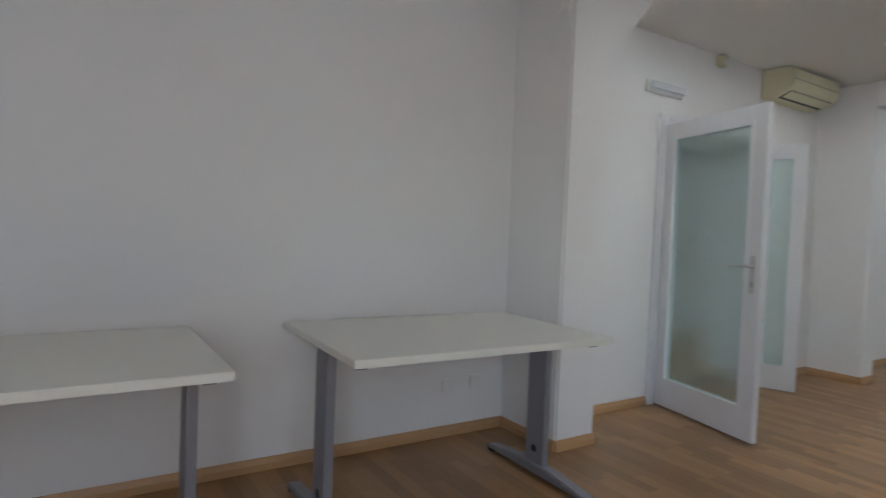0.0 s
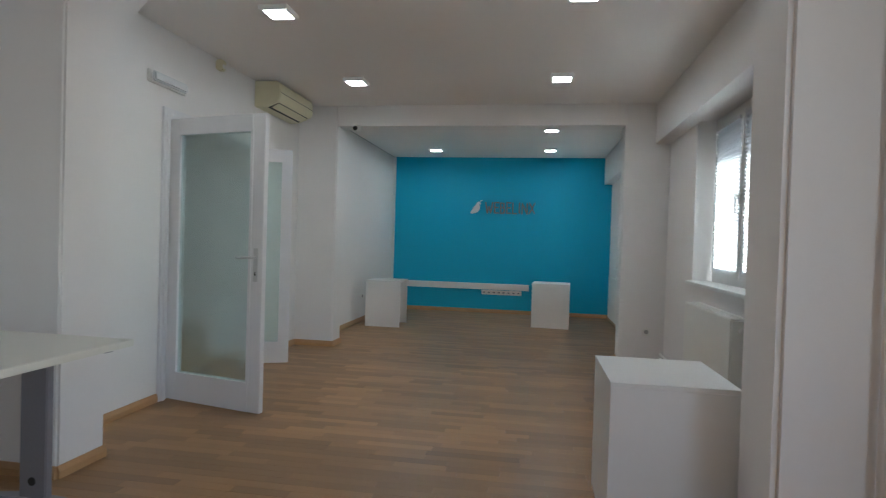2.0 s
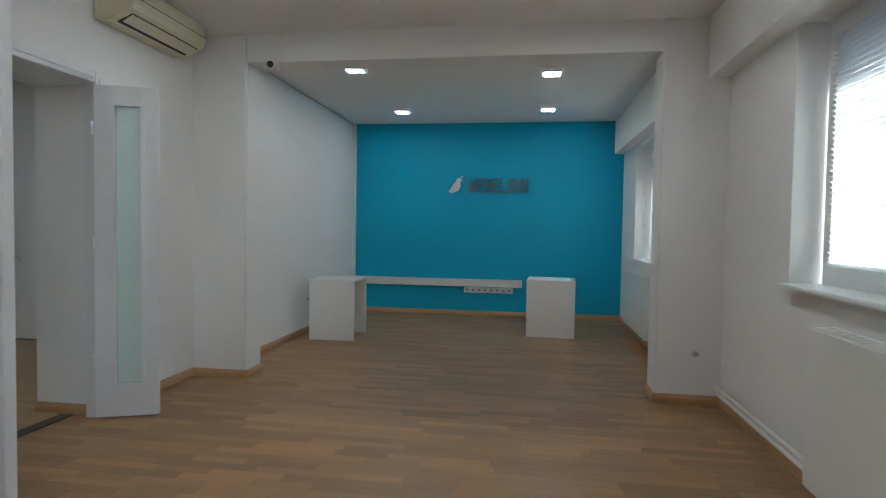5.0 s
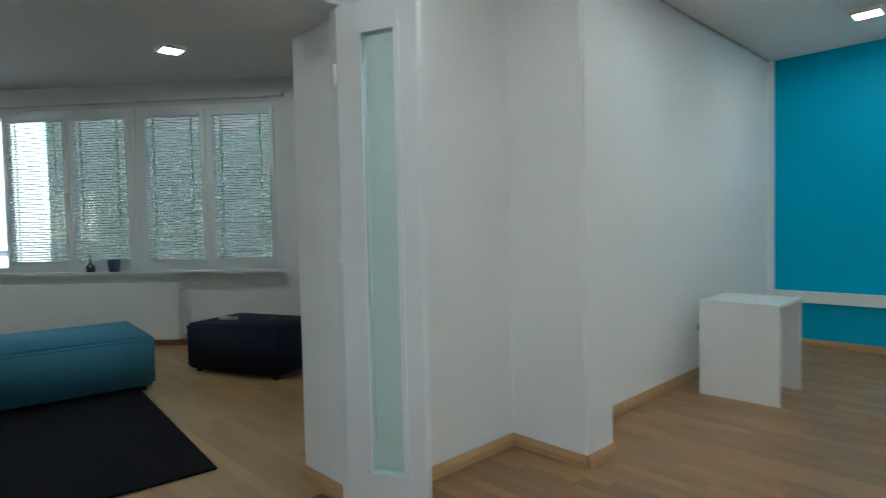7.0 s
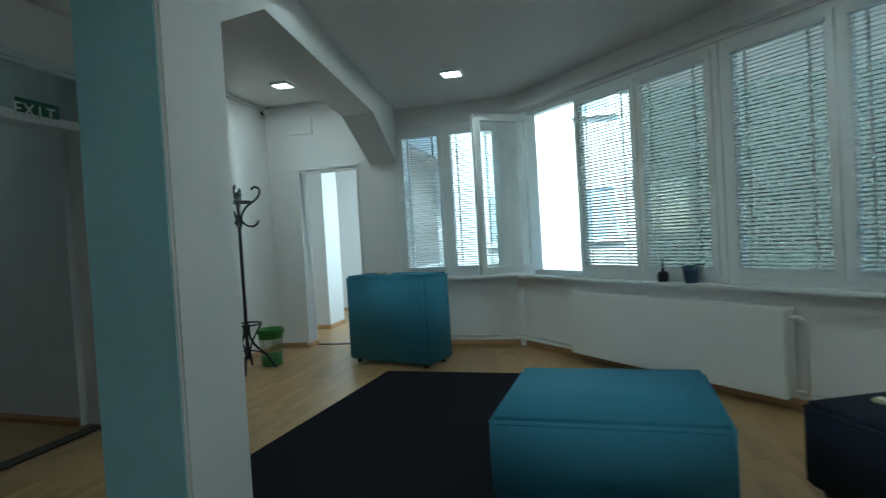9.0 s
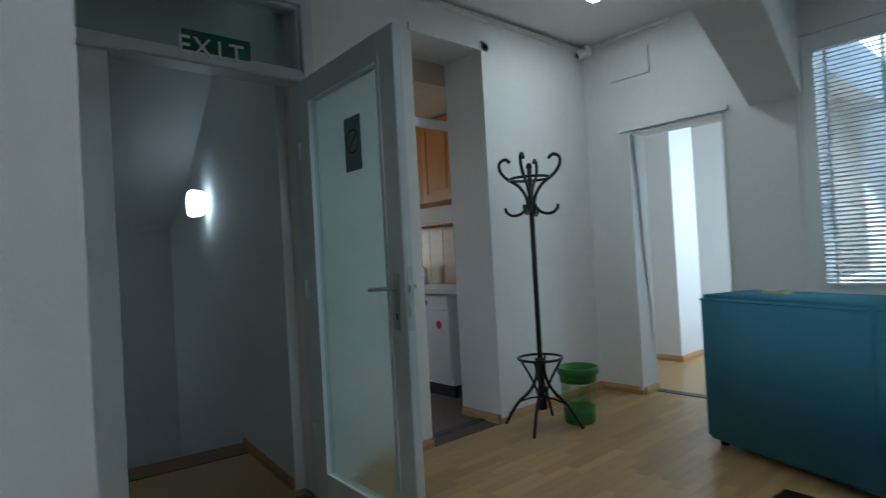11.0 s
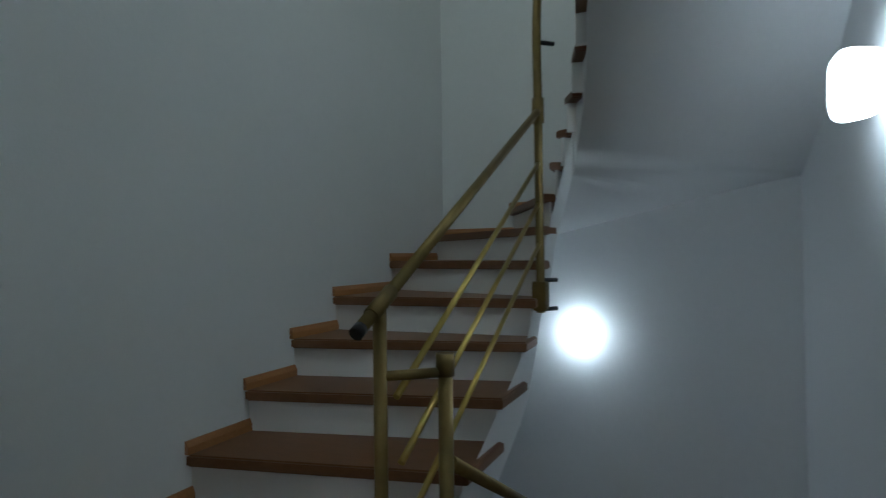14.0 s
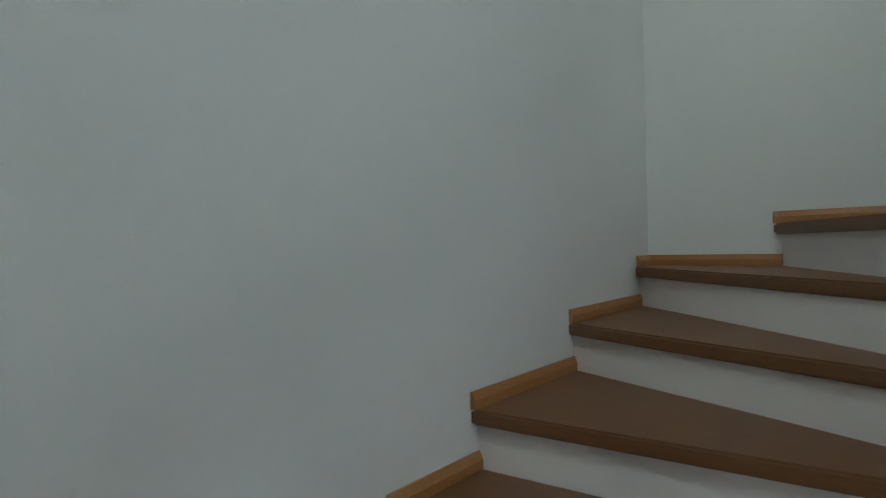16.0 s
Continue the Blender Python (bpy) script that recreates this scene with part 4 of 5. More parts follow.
def pedestal(at, w, d, h, label, open_side=False):
    """A white box: top, front and two sides; or top, front and rear with open sides."""
    p = thing("pedestal_box", label, "pedestal", at, "white pedestal boxes")
    part("top_board", boxes((0, w, 0, d, h - 0.019, h), bevel=0.0015), WHITEBOARD, p)
    part("front_board", boxes((0.0015, w - 0.0015, 0.002, 0.020, 0.0, h - 0.020)), WHITEBOARD, p)
    if open_side:
        part("rear_board", boxes((0.0015, w - 0.0015, d - 0.020, d - 0.002, 0.0, h - 0.020)), WHITEBOARD, p)
        return p
    part("side_board", boxes((0.0015, 0.0195, 0.021, d - 0.002, 0.0, h - 0.020)), WHITEBOARD, p)
    part("side_board", boxes((w - 0.0195, w - 0.0015, 0.021, d - 0.002, 0.0, h - 0.020)), WHITEBOARD, p)
    part("shelf", boxes((0.020, w - 0.020, 0.12, d - 0.02, h * 0.5, h * 0.5 + 0.018)), WHITEBOARD, p)
    return p


pedestal(pose(0.398, 1.125, 0, 0, 0, 0.5), 0.50, 0.555, 0.638, "white laminate pedestal box beside the pillar")
pedestal(pose(-2.16, 6.13, 0, 0, 0, 1.5), 0.475, 0.50, 0.62, "white laminate pedestal table with open sides", True)
pedestal(pose(0.052, 6.80, 0, 0, 0, -4.0), 0.52, 0.47, 0.62, "white laminate pedestal box before the teal wall")


# ---- reception furniture ----
def ottoman(at, w, d, h, material, label, name="ottoman"):
    o = thing(name, label, "ottoman", at, "upholstered ottomans")
    bm = boxes((-w / 2, w / 2, -d / 2, d / 2, 0.035, h))
    bmesh.ops.bevel(bm, geom=bm.edges[:], offset=0.022, segments=4, affect='EDGES')
    for f in bm.faces:
        f.smooth = True
    part("cushion", bm, material, o)
    bm = bmesh.new()
    for z in (h - 0.03,):
        c = [(-w / 2 - 0.001, -d / 2 - 0.001), (w / 2 + 0.001, -d / 2 - 0.001), (w / 2 + 0.001, d / 2 + 0.001), (-w / 2 - 0.001, d / 2 + 0.001)]
        for i in range(4):
            p, q = c[i], c[(i + 1) % 4]
            f = 0.03
            tube([(p[0] + (q[0] - p[0]) * t, p[1] + (q[1] - p[1]) * t, z) for t in (f, 0.35, 0.65, 1 - f)], 0.0035, 6, bm)
    part("seam", bm, material, o)
    for x in (-w / 2 + 0.07, w / 2 - 0.07):
        for y in (-d / 2 + 0.07, d / 2 - 0.07):
            part("foot", placed(lathe([(0.022, 0), (0.026, 0.03), (0.026, 0.04)], 14), pose(x, y, 0)), DARKPLASTIC, o)
    return o


ottoman(pose(-5.56, 3.20, 0, 0, 0, -4.5), 0.93, 0.99, 0.40, TEALFAB, "low teal fabric ottoman on the dark rug")
ottoman(pose(-5.10, 4.46, 0, 0, 0, 22.5), 0.94, 0.62, 0.40, NAVYFAB, "low navy fabric ottoman by the radiator")
ottoman(pose(-8.01, 1.36, 0, 0, 0, 69.0), 0.97, 0.42, 0.865, TEALFAB, "teal fabric ottoman standing on its side", name="upturned_ottoman")

rug = solid("rug", boxes((0.0, 4.05, 0.0, 2.40, 0.0, 0.012), bevel=0.004), CARPET, "large charcoal rug under the ottoman", "rug", at=pose(-7.57, 1.37, 0.001, 0, 0, -5.0))


def remote(at, label):
    r = thing("remote_control", label, "remote control", at, "small cream remotes")
    part("body", boxes((-0.085, 0.085, -0.03, 0.03, 0.0, 0.020), bevel=0.006), ACPLASTIC, r)
    part("window", boxes((0.03, 0.07, -0.02, 0.02, 0.0195, 0.021)), GREYMETAL, r)
    return r


remote(pose(-5.33, 4.32, 0.4, 0, 0, 30), "cream remote control lying on the navy ottoman")
remote(pose(-8.08, 1.22, 0.865, 0, 0, 60), "cream remote control lying on the teal ottoman")

pot_at = BAYR @ Vector((2.09, -0.02, BZ0))
pot = solid("plant_pot", lathe([(0.045, 0), (0.058, 0.09), (0.062, 0.125), (0.056, 0.125), (0.050, 0.09), (0.02, 0.085)], 24), BLUEPOT, "slate-blue ceramic pot on the window sill", "pot", at=Matrix.Translation(pot_at))
bot_at = BAYR @ Vector((1.84, -0.02, BZ0))
bt = thing("pump_bottle", "small dark pump bottle on the window sill", "bottle", Matrix.Translation(bot_at))
part("flask", lathe([(0.040, 0), (0.042, 0.05), (0.036, 0.07), (0.014, 0.08), (0.012, 0.10)], 20), DARKPLASTIC, bt)
part("pump", tube([(0, 0, 0.10), (0, 0, 0.165), (-0.02, 0, 0.170)], 0.008, 10), DARKPLASTIC, bt)

# coat stand
cs = thing("coat_stand", "black bentwood-style steel coat stand", "coat stand", pose(-7.645, -0.085, 0))
part("pole", tube([(0, 0, 0.12), (0, 0, 1.72)], 0.017, 14), DARKIRON, cs)
part("finial", placed(lathe([(0.017, 0), (0.022, 0.01), (0.018, 0.03), (0.006, 0.04)], 14), pose(0, 0, 1.72)), DARKIRON, cs)


def ring(r, z, t):
    pts = [(r * math.cos(a), r * math.sin(a), z) for a in (2 * math.pi * k / 32 for k in range(33))]
    return tube(pts, t, 8, cap=False)


part("upper_ring", ring(0.135, 1.655, 0.009), DARKIRON, cs)
part("lower_ring", ring(0.145, 0.46, 0.009), DARKIRON, cs)


def smooth(pts, n=5):
    """Points of a Catmull-Rom line through pts."""
    p = [Vector(v) for v in pts]
    p = [2 * p[0] - p[1]] + p + [2 * p[-1] - p[-2]]
    out = []
    for i in range(1, len(p) - 2):
        for k in range(n):
            t = k / n
            a, b, c, d = p[i - 1], p[i], p[i + 1], p[i + 2]
            out.append(0.5 * ((2 * b) + (c - a) * t + (2 * a - 5 * b + 4 * c - d) * t * t + (3 * b - a - 3 * c + d) * t ** 3))
    return out + [p[-2]]


for k in range(4):
    a = radians(25 + 90 * k)
    c, s = math.cos(a), math.sin(a)
    big = [(0.02, 1.42), (0.03, 1.53), (0.08, 1.61), (0.155, 1.665), (0.20, 1.72), (0.205, 1.775), (0.165, 1.80), (0.13, 1.775)]
    low = [(0.02, 1.53), (0.03, 1.47), (0.07, 1.425), (0.13, 1.415), (0.17, 1.44), (0.18, 1.47)]
    leg_ = [(0.022, 0.46), (0.03, 0.34), (0.08, 0.24), (0.17, 0.15), (0.235, 0.05), (0.26, 0.008)]
    up = [(0.145, 0.46), (0.07, 0.33), (0.028, 0.22), (0.02, 0.12)]
    stay = [(0.02, 0.20), (0.08, 0.19), (0.15, 0.165)]
    for nm, pr, r in (("coat_hook", big, 0.011), ("hat_hook", low, 0.010), ("leg", leg_, 0.011), ("brace", up, 0.008), ("stay", stay, 0.006)):
        part(nm, tube(smooth([(c * x, s * x, z) for x, z in pr]), r, 10), DARKIRON, cs)

# waste bin
wb = thing("waste_bin", "green ribbed plastic waste bin by the coat stand", "waste bin", pose(-7.90, 0.025, 0))


def open_ring(profile, sides=36):
    """A turned band, open at both ends."""
    bm = lathe(profile, sides)
    bmesh.ops.delete(bm, geom=[f for f in bm.faces if len(f.verts) > 4], context='FACES_ONLY')
    return bm


part("base", lathe([(0.098, 0.0), (0.104, 0.01), (0.1102, 0.105), (0.1072, 0.105), (0.101, 0.012)], 36), GREENPLASTIC, wb)
part("rim", open_ring([(0.122, 0.315), (0.138, 0.334), (0.138, 0.365), (0.132, 0.375), (0.126, 0.375), (0.1215, 0.315), (0.119, 0.275), (0.1215, 0.275), (0.1235, 0.315)]), GREENPLASTIC, wb)
bm = bmesh.new()
for k in range(64):
    a = 2 * math.pi * k / 64
    w = 0.0016
    q = [bm.verts.new((r * math.cos(b), r * math.sin(b), z)) for r, z in ((0.109, 0.10), (0.1205, 0.28)) for b in (a - w / 0.11, a + w / 0.11)]
    bm.faces.new((q[0], q[1], q[3], q[2]))
part("rib_basket", bm, GREENPLASTIC, wb, "fine upright green ribs with gaps")



# ---- stairs ----
R = 0.166
STEP = {k: R * k for k in range(21)}
LEFT = {1: (SE, -0.885), 2: (SE, -1.167), 3: (SE, -1.449), 4: (SE, -1.731), 5: (SE, -2.010), 6: (SE, -2.329), 7: (SE, -2.893), 8: (SE, -3.505), 9: (-4.467, SS), 10: (-4.93, SS), 11: (-5.42, SS), 12: (SW, -3.48), 13: (SW, -3.00), 14: (SW, -2.62), 15: (SW, -2.32), 16: (SW, -2.04), 17: (SW, -1.76), 18: (SW, -1.48), 19: (SW, -1.20)}
RIGHT = {1: (-4.880, -1.05), 2: (-4.885, -1.35), 3: (-4.895, -1.68), 4: (-4.905, -1.99), 5: (-4.915, -2.27), 6: (-4.915, -2.43), 7: (-4.910, -2.56), 8: (-4.915, -2.67), 9: (-4.930, -2.75), 10: (-4.945, -2.81), 11: (-4.965, -2.85), 12: (-5.00, -2.84), 13: (-5.05, -2.74), 14: (-5.10, -2.58), 15: (-5.15, -2.35), 16: (-5.18, -2.10), 17: (-5.18, -1.82), 18: (-5.18, -1.54), 19: (-5.18, -1.26)}
st = tagged(thing("staircase", "winding stairs with brown treads and white risers", "stairs", SKEW), kind="structure")
CORNERS = {8: (SE, SS), 11: (SW, SS)}


def nosed(k, over):
    l, r, l2, r2 = Vector(LEFT[k]), Vector(RIGHT[k]), Vector(LEFT[k + 1]), Vector(RIGHT[k + 1])
    n = (r - l).normalized()
    n = Vector((-n.y, n.x))
    if n.dot((l2 + r2) / 2 - (l + r) / 2) > 0:
        n = -n
    pts = [l, r, r2, l2]
    if k in CORNERS:
        pts = [l, r, r2, l2, Vector(CORNERS[k])]
    pts = [p.copy() for p in pts]
    pts[0] += n * over
    pts[1] += n * over
    if k < 9:
        pts[1].x -= 0.03
        pts[2].x -= 0.03
    return [(p.x, p.y) for p in pts]


for k in range(1, 19):
    z = STEP[k]
    bm = prism(nosed(k, 0.03), z - 0.042, z)
    bmesh.ops.bevel(bm, geom=[e for e in bm.edges if abs(e.verts[0].co.z - e.verts[1].co.z) < 1e-4], offset=0.006, segments=2, affect='EDGES')
    part("tread", bm, TREAD, st)
    pts = [LEFT[k], RIGHT[k], RIGHT[k + 1], LEFT[k + 1]]
    if k > 5:
        l, r, r2, l2 = (Vector(p) for p in pts)
        pts = [l, r, r.lerp(r2, min(1, 0.02 / (r2 - r).length)), l.lerp(l2, 0.02 / (l2 - l).length)]
        pts = [(p.x, p.y) for p in pts]
    bm = prism(pts, STEP[k - 1] - 0.02, z - 0.0425)
    part("riser" if k > 5 else "riser_block", bm, WHITE, st)
    if k <= 11:
        p, q = LEFT[k], LEFT[k + 1]
        segs = [(p, CORNERS[k]), (CORNERS[k], q)] if k in CORNERS else [(p, q)]
        for p, q in segs:
            d = Vector((q[0] - p[0], q[1] - p[1]))
            d = d.normalized() * 0.03
            askew(skirting((p[0] - d.x, p[1] - d.y), (q[0], q[1]), STAIRSKIRT, 0.047, z, "brown wooden skirting on the stair wall"))
# flowing white underside
OUTER = {9: 0.245, 10: 0.30, 11: 0.354, 12: 0.356}
outer, inner, crest = [], [], []
for k in range(1, 20):
    z = STEP[k]
    lo, up = (z - 0.30, z - 0.30) if k < 9 else (z - OUTER.get(k, 0.36), z - 0.26)
    rx, ry = RIGHT[k]
    rx -= 0.012 + 0.04 * min(1, max(0, (k - 8) / 3))
    outer.append((*LEFT[k], lo)), inner.append((rx, ry, up)), crest.append((rx, ry, z - 0.05))
    if k in CORNERS:
        qx, qy = (Vector(RIGHT[k]) + Vector(RIGHT[k + 1])) / 2
        outer.append((*CORNERS[k], z - (0.17 if k == 8 else 0.22)))
        qx -= 0.012 + 0.04 * min(1, max(0, (k - 7.5) / 3))
        inner.append((qx, qy, up + 0.06)), crest.append((qx, qy, z + 0.02))
FINE = 5
heights = [p.z for p in smooth(outer, FINE)]
walled = []
for p, q in zip(outer, outer[1:]):
    walled += [Vector(p).lerp(Vector(q), i / FINE) for i in range(FINE)]
walled.append(Vector(outer[-1]))
bm = bmesh.new()
rows = [[bm.verts.new(v) for v in ((o.x, o.y, h), i, c)] for o, h, i, c in zip(walled, heights, smooth(inner, FINE), smooth(crest, FINE))]
for p, q in zip(rows, rows[1:]):
    bm.faces.new((p[0], q[0], q[1], p[1])).smooth = True
    bm.faces.new((p[1], q[1], q[2], p[2]))
bmesh.ops.recalc_face_normals(bm, faces=bm.faces[:])
part("soffit", bm, STAIRWALL, st, "smooth white plastered underside")
# landing edge and the flight down
part("landing_nosing", boxes((SW + 0.002, -5.05, -1.36, -1.12, -0.05, 0.006), bevel=0.006), TREAD, st, "dark brown nosing board of the landing")
for k in range(1, 9):
    part("tread", boxes((SW + 0.002, -5.06, -1.36 - 0.27 * k, -1.06 - 0.27 * k, -R * k - 0.042, -R * k), bevel=0.006), TREAD, st)
    part("riser_block", boxes((SW + 0.002, -5.07, -1.33 - 0.27 * k, -1.06 - 0.27 * k, -R * k - 0.25, -R * k - 0.043)), WHITE, st)

hr = thing("stair_railing", "aged brass tube railing of the winding stairs", "railing", SKEW)
P1, P2, PO = (-4.894, -1.185), (-5.019, -1.296), (-4.951, -2.475)
TOP = 1.838      # where the handrail meets the centre pole
slope = (TOP - 1.012) / (PO[1] + 1.077)


def rail_z(y):
    return 1.012 + (y + 1.077) * slope


def rail_x(y):
    return -4.895 + (y + 1.077) * (PO[0] + 4.895) / (PO[1] + 1.077)


part("handrail", tube([(rail_x(-1.085), -1.085, rail_z(-1.085)), (*PO, TOP)], 0.0165, 16), BRASS, hr)
part("rail_end", tube([(rail_x(-1.077), -1.077, rail_z(-1.077)), (rail_x(-1.1), -1.1, rail_z(-1.1))], 0.0175, 16), DARKIRON, hr, "open dark end of the handrail")
part("post", tube([(*P1, 0.16), (*P1, rail_z(P1[1]))], 0.0175, 16), BRASS, hr)
p2 = part("post", tube([(*P2, 0.0), (*P2, 0.935)], 0.0195, 16), BRASS, hr)
part("collar", tube([(*P2, 0.885), (*P2, 0.943)], 0.024, 16), BRASS, p2)
part("cross_bar", tube([(*P1, 0.895), (*P2, 0.895)], 0.013, 12), BRASS, hr)
part("clamp", tube([(rail_x(-1.14), -1.14, rail_z(-1.14)), (rail_x(-1.23), -1.23, rail_z(-1.23))], 0.0205, 16), BRASS, hr)
top = smooth([(*PO, 0.93), (*PO, 1.8), (PO[0], PO[1] - 0.004, 2.3), (PO[0] - 0.03, PO[1] - 0.045, 2.75), (PO[0] - 0.10, PO[1] - 0.11, 3.1), (PO[0] - 0.18, PO[1] - 0.06, 3.5)], 6)
part("centre_pole", tube(top, 0.0195, 16), BRASS, hr)
part("clamp", tube([(*PO, TOP - 0.055), (*PO, TOP + 0.055)], 0.027, 16), BRASS, hr)
part("foot_bracket", boxes((PO[0] - 0.032, PO[0] + 0.032, PO[1] - 0.032, PO[1] + 0.032, 0.94, 1.07), bevel=0.005), BRASS, hr, "dark brass foot bracket of the pole")
for z in (1.075, 0.945, 2.15):
    part("fixing_arm", tube([(*PO, z), (PO[0] - 0.06, PO[1] - 0.06, z)], 0.010, 10), DARKIRON, hr)
for dz, y0 in ((-0.24, -1.20), (-0.42, -1.22), (-0.60, -1.26)):
    part("infill_bar", tube([(rail_x(y0) - 0.03, y0, rail_z(y0) + dz), (PO[0], PO[1] + 0.012, TOP + dz)], 0.0095, 8), BRIGHTBRASS, hr, "bright brass infill bar")
dn = thing("lower_railing", "aged brass railing of the flight down", "railing", SKEW)
e0, e1 = (*P2, 0.66), (-4.975, -2.634, -0.06)
for dz, r in ((0, 0.019), (-0.30, 0.012), (-0.55, 0.012)):
    part("handrail" if dz == 0 else "infill_bar", tube([(e0[0], e0[1] - 0.022, e0[2] + dz), (e1[0], e1[1], e1[2] + dz)], r, 14), BRASS, dn)
part("post", tube([e1, (e1[0], e1[1], -0.9)], 0.019, 14), BRASS, dn)
part("elbow", tube([(e1[0], e1[1] + 0.02, e1[2] + 0.01), (e1[0], e1[1] - 0.01, e1[2] - 0.03)], 0.024, 14), BRASS, dn)


def wall_lamp(at, label):
    l = thing("wall_lamp", label, "wall lamp", at, "opal wall lamps")
    part("base", boxes((-0.05, 0.05, -0.015, 0, -0.05, 0.05), bevel=0.004), PLASTIC, l)
    bm = bmesh.new()
    bmesh.ops.create_uvsphere(bm, u_segments=32, v_segments=18, radius=1.0)
    for v in bm.verts:
        x, y, z = (math.copysign(abs(c) ** 0.55, c) for c in v.co)
        v.co = (x * 0.078, -0.082 + y * 0.068, z * (0.098 - 0.010 * y))
    for f in bm.faces:
        f.smooth = True
    part("shade", bm, WALLLAMP, l, "glowing opal glass shade")
    return l


wall_lamp(SKEW @ pose(-4.90, SS, 0.69, 0, 0, 180), "opal glass wall lamp glowing under the stairs")
wall_lamp(SKEW @ along((SW, -1.95), (SW, 0)) @ Matrix.Translation((0, 0, 1.665)), "opal glass wall lamp glowing on the stairwell wall")


# ---- kitchen ----
kc = thing("dishwasher", "white freestanding dishwasher under the worktop", "dishwasher", pose(-7.78, -1.72, 0))
part("body", boxes((-0.56, -0.02, 0, 0.60, 0.10, 0.85)), PLASTIC, kc)
part("door", boxes((-0.02, 0.0, 0.004, 0.596, 0.16, 0.72), bevel=0.004), PLASTIC, kc)
part("control_panel", boxes((-0.02, 0.004, 0.004, 0.596, 0.725, 0.845), bevel=0.004), PLASTIC, kc)
part("display", boxes((0.004, 0.006, 0.20, 0.34, 0.765, 0.80)), GREYMETAL, kc)
part("kick_plate", boxes((-0.06, -0.03, 0.01, 0.59, 0.0, 0.10)), DARKPLASTIC, kc)
part("sticker", placed(lathe([(0.035, 0), (0.035, 0.001)], 20), pose(0.001, 0.47, 0.60, 0, 90, 0)), RED, kc, "round red sticker")
struct("worktop_kitchen", boxes((-8.36, -7.74, -3.38, -0.76, 0.86, 0.90), bevel=0.004), WORKTOP, "pale laminate kitchen worktop", "worktop")


def cupboard(name, label, x0, x1, y0, y1, z0, z1, doors=1):
    c = thing(name, label, "cupboard", pose(x0, y0, z0), "pine kitchen cupboards")
    w, d, h = x1 - x0, y1 - y0, z1 - z0
    part("carcass", boxes((0, w - 0.02, 0, d, 0, h)), KITWOOD, c)
    for i in range(doors):
        a, b = i * d / doors + 0.003, (i + 1) * d / doors - 0.003
        dr = part("door", rect_frame_yz(a, b, 0.003, h - 0.003, w - 0.019, w, 0.07), KITWOOD, c)
        part("panel", boxes((w - 0.016, w - 0.007, a + 0.07, b - 0.07, 0.073, h - 0.073)), KITWOOD, dr)
        part("raised_field", boxes((w - 0.009, w - 0.002, a + 0.10, b - 0.10, 0.10, h - 0.10), bevel=0.004), KITWOOD, dr)
        part("knob", placed(lathe([(0.006, 0), (0.013, 0.012), (0.010, 0.02)], 14), pose(w, b - 0.035, 0.08, 0, 90, 0)), KITWOOD, dr)
    return c


def rect_frame_yz(y0, y1, z0, z1, x0, x1, w):
    return boxes((x0, x1, y0, y0 + w, z0, z1), (x0, x1, y1 - w, y1, z0, z1), (x0, x1, y0 + w, y1 - w, z0, z0 + w), (x0, x1, y0 + w, y1 - w, z1 - w, z1))


for y0 in (-3.3, -2.84, -2.38):
    cupboard("base_cupboard", "orange pine base cupboard under the worktop", -8.34, -7.77, y0, y0 + 0.45, 0.0, 0.855)
for i, y0 in enumerate((-2.56, -2.11, -1.66, -1.21)):
    cupboard("wall_cupboard", "orange pine wall cupboard with a raised panel", -8.36, -8.02, y0, y0 + 0.445, 1.66, 2.40)
sh = thing("open_shelf", "orange pine open shelf under the cupboards", "shelf", pose(-8.36, -2.56, 1.46))
part("board", boxes((0, 0.26, 0, 1.80, 0, 0.022)), KITWOOD, sh)
part("bracket", boxes((0, 0.25, 0.0, 0.02, 0.022, 0.195)), KITWOOD, sh)
part("bracket", boxes((0, 0.25, 1.78, 1.80, 0.022, 0.195)), KITWOOD, sh)
spl = struct("wall_splashback", boxes((-8.362, -8.352, -3.3, -0.76, 0.90, 1.46)), MORTAR, "beige tiled splashback", "tiles")
me = mesh_of("tile", boxes((0, 0.006, 0.002, 0.198, 0.002, 0.137), bevel=0.0015), TILE)
for i in range(11):
    for j in range(4):
        part("tile", me, None, spl, at=Matrix.Translation((-8.352, -3.18 + 0.20 * i, 0.902 + 0.139 * j)))
nt = thing("notice", "small printed notice taped to the tiles", "notice", pose(-8.343, -1.36, 1.13))
part("sheet", boxes((0, 0.002, 0, 0.21, 0, 0.15)), PLASTIC, nt)
for i in range(5):
    part("text_bar", boxes((0.002, 0.003, 0.02, 0.19 - 0.02 * (i % 2), 0.02 + 0.025 * i, 0.032 + 0.025 * i)), GREYMETAL, nt)
tap = thing("kitchen_tap", "chrome mixer tap over the worktop", "tap", pose(-8.24, -1.95, 0.90))
part("column", tube([(0, 0, 0), (0, 0, 0.16)], 0.02), CHROME, tap)
part("spout", tube([(0, 0, 0.15), (0.06, 0, 0.20), (0.17, 0, 0.19), (0.18, 0, 0.17)], 0.010), CHROME, tap)


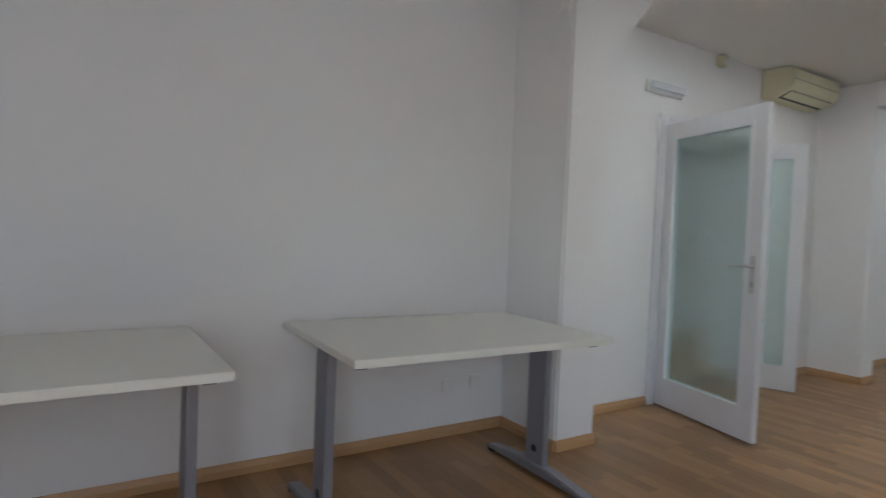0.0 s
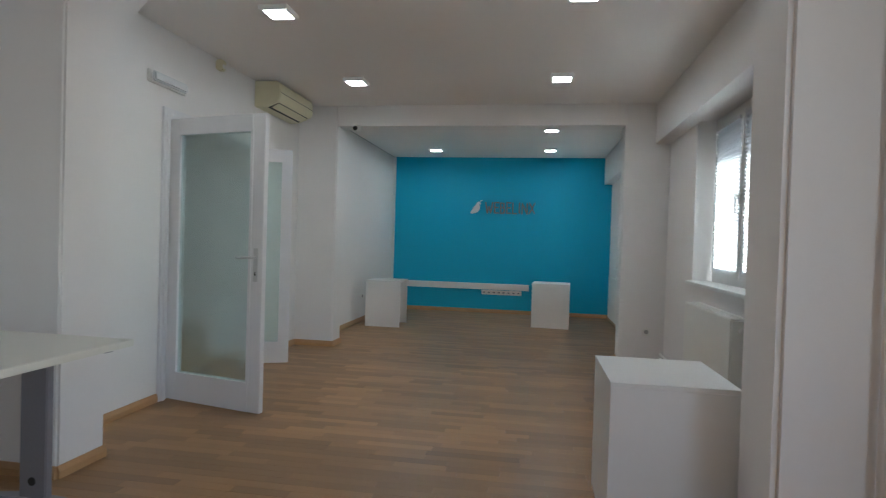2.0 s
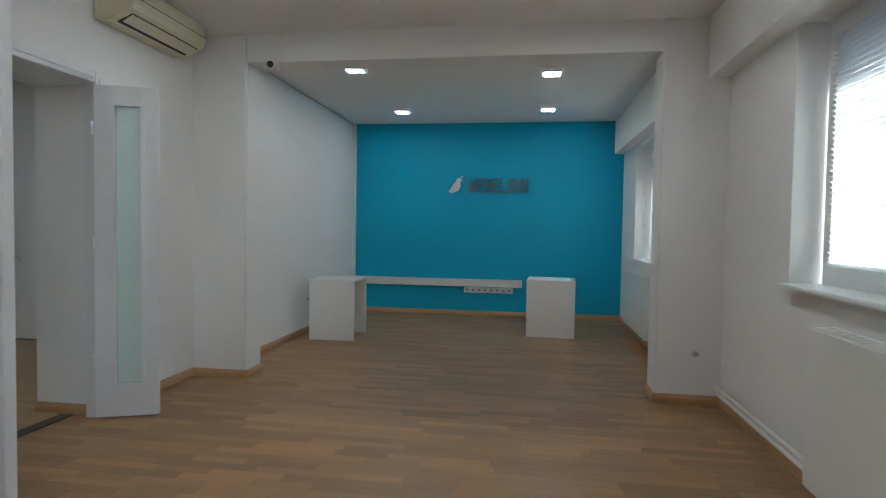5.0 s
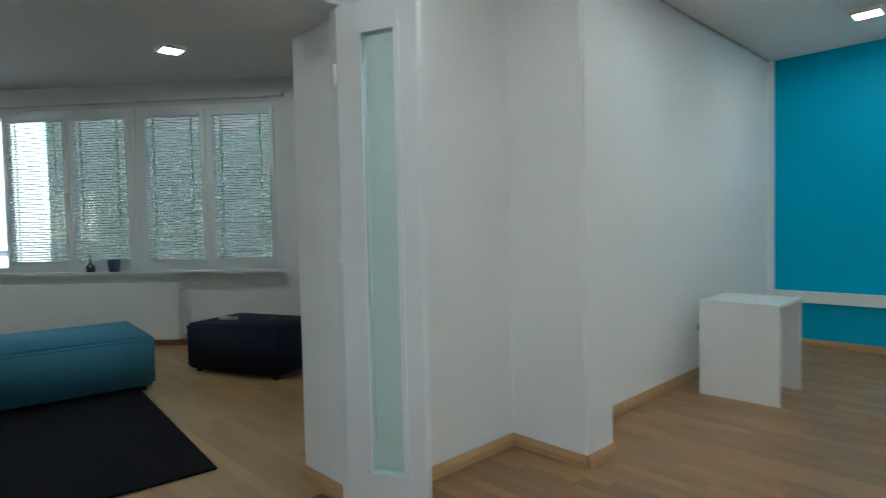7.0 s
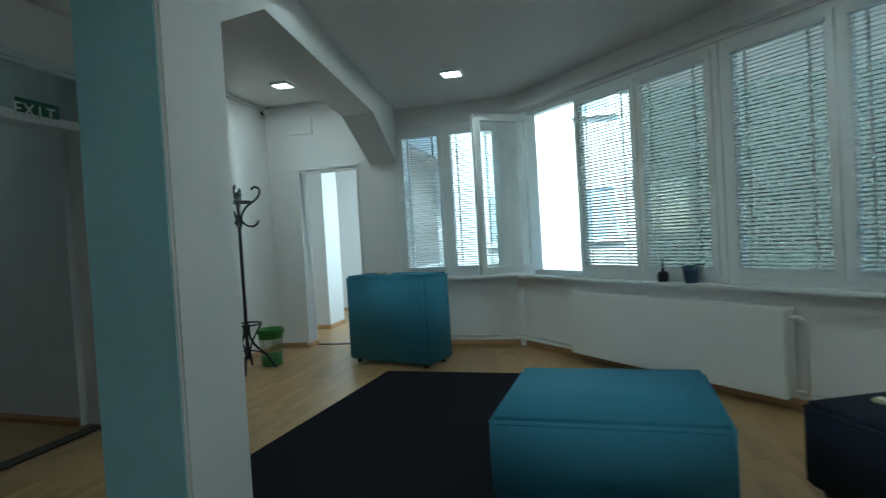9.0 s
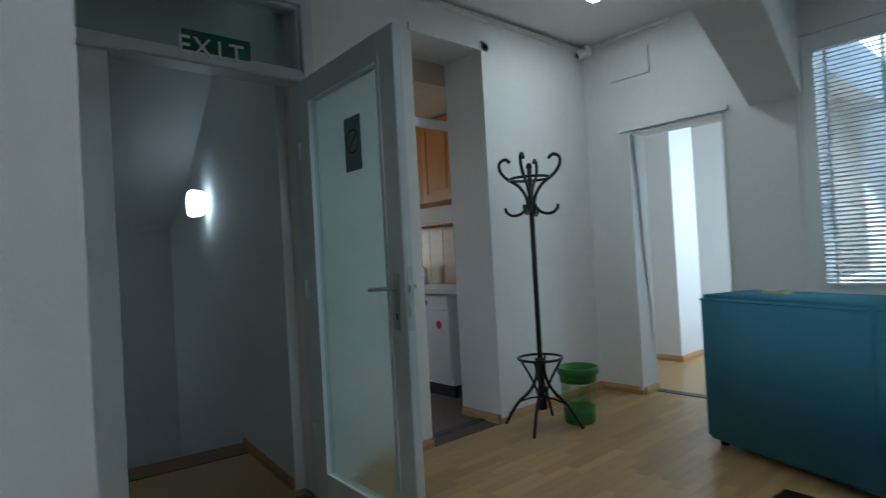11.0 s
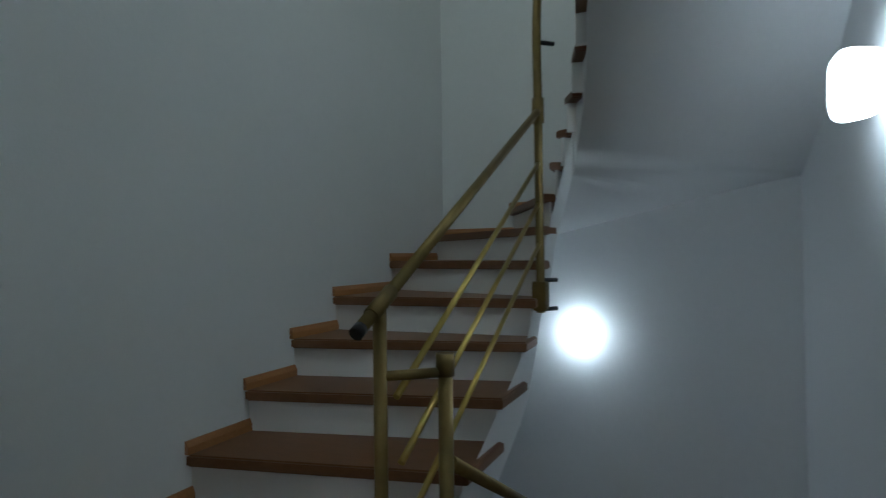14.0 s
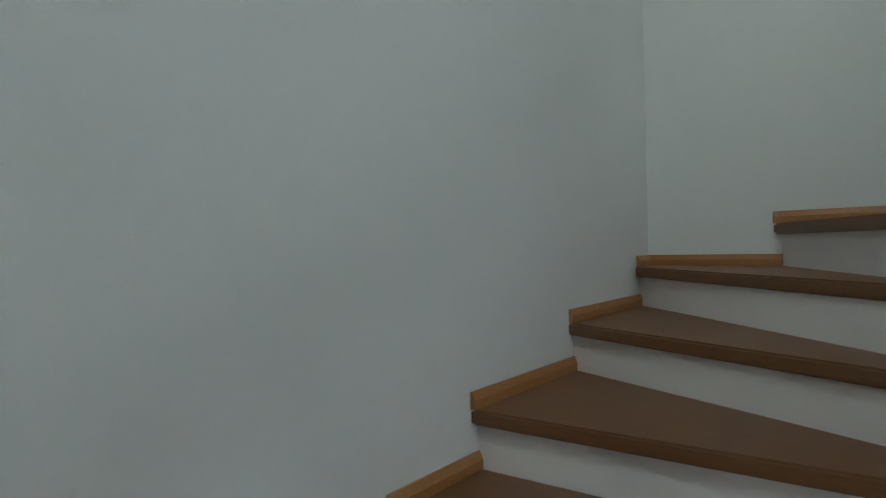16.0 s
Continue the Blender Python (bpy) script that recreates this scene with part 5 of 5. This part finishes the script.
# ---- outside ----
def house(name, label, at, w, d, h, roof, storeys=3, bays=5, paint=None):
    hs = thing(name, label, "building", at, "buildings across the street")
    part("wall", boxes((0, w, 0, d, 0, h)), paint or FACADE, hs)
    bm = bmesh.new()
    v = [bm.verts.new(c) for c in ((-0.4, -0.5, h), (w + 0.4, -0.5, h), (w + 0.4, d + 0.5, h), (-0.4, d + 0.5, h), (-0.4, d / 2, h + roof), (w + 0.4, d / 2, h + roof))]
    for q in ((0, 1, 5, 4), (2, 3, 4, 5), (0, 4, 3), (1, 2, 5), (0, 3, 2, 1)):
        bm.faces.new([v[i] for i in q])
    part("roof", bm, ROOFTILE, hs, "red tiled pitched roof")
    for i in range(storeys):
        for j in range(bays):
            x, z = (j + 0.5) * w / bays, i * h / storeys + 1.0
            win = part("window", rect_frame(x - 0.5, x + 0.5, z, z + 1.4, -0.06, 0.02, 0.08), PVC, hs)
            part("pane", boxes((x - 0.42, x + 0.42, -0.02, 0.004, z + 0.08, z + 1.32)), SKYTINT, win)
            part("sill", boxes((x - 0.56, x + 0.56, -0.12, 0.0, z - 0.05, z)), FACADE, win)
    return hs


house("apartment_house", "bright rendered apartment house with a red roof", pose(-17.5, -9.0, -3.3, 0, 0, 90), 13.9, 9, 9.5, 3.0, bays=6)
# the second house is added as a dark backdrop for the bay
house("backdrop_house", "added dark backdrop house with shade in its colour", pose(-17.35, 4.98, -3.3, 0, 0, 35), 17, 9, 10.5, 3.0, 3, 0, OLIVESHADE)
house("east_house", "pale rendered house opposite the office window", pose(10.5, 16, -3.3, 0, 0, -90), 22, 9, 8.6, 3.0, 3, 7)


# ---- floor strips ----
def strips(parent, x0, x1, y0, y1, width, material, near, cut=None):
    """Parquet strips running along x; those inside the stretch near become single pieces."""
    rnd = random.Random(5)
    rest, shared, count = bmesh.new(), {}, 0
    y, row = y0, 0
    while y < y1 - 0.005:
        w = min(width, y1 - y)
        x = x0 - rnd.random() * 0.4
        while x < x1:
            n = rnd.choice((0.28, 0.36, 0.44, 0.52))
            a, b = max(x, x0), min(x + n, x1)
            x += n
            if b - a < 0.01:
                continue
            if cut and cut((a + b) / 2, y + w / 2):
                continue
            g = 0.0006
            if near[0] < a and b < near[1] and near[2] < y < near[3] and count < 300 and abs(b - a - n) < 1e-6 and w == width:
                if n not in shared:
                    shared[n] = mesh_of("floor_strip", boxes((0, n - 2 * g, 0, w - 2 * g, -0.012, 0.0)), material)
                ob = new("floor_strip", shared[n])
                ob.parent = parent
                ob.location = (a + g, y + g, 0)
                count += 1
            else:
                v = [rest.verts.new(c) for c in ((a + g, y + g, 0), (b - g, y + g, 0), (b - g, y + w - g, 0), (a + g, y + w - g, 0), (a + g, y + g, -0.012), (b - g, y + g, -0.012), (b - g, y + w - g, -0.012), (a + g, y + w - g, -0.012))]
                rest.faces.new(v[:4])
                for i in range(4):
                    rest.faces.new((v[i], v[i + 4], v[(i + 1) % 4 + 4], v[(i + 1) % 4]))
        y += width
        row += 1
    ob = part("floor_strips", rest, material, parent)
    tagged(ob, "beech parquet strips of the floor", "", "", "stuff")


strips(bpy.data.objects["floor_office"], -2.72, 1.5, -3.6, 8.2, 0.0655, STRIP, (-1.7, 0.9, 1.9, 3.9))
strips(bpy.data.objects["floor_reception"], -8.97, -2.72, -0.36, 5.5, 0.0655, STRIP2, (-7.6, -4.6, 0.1, 1.4))
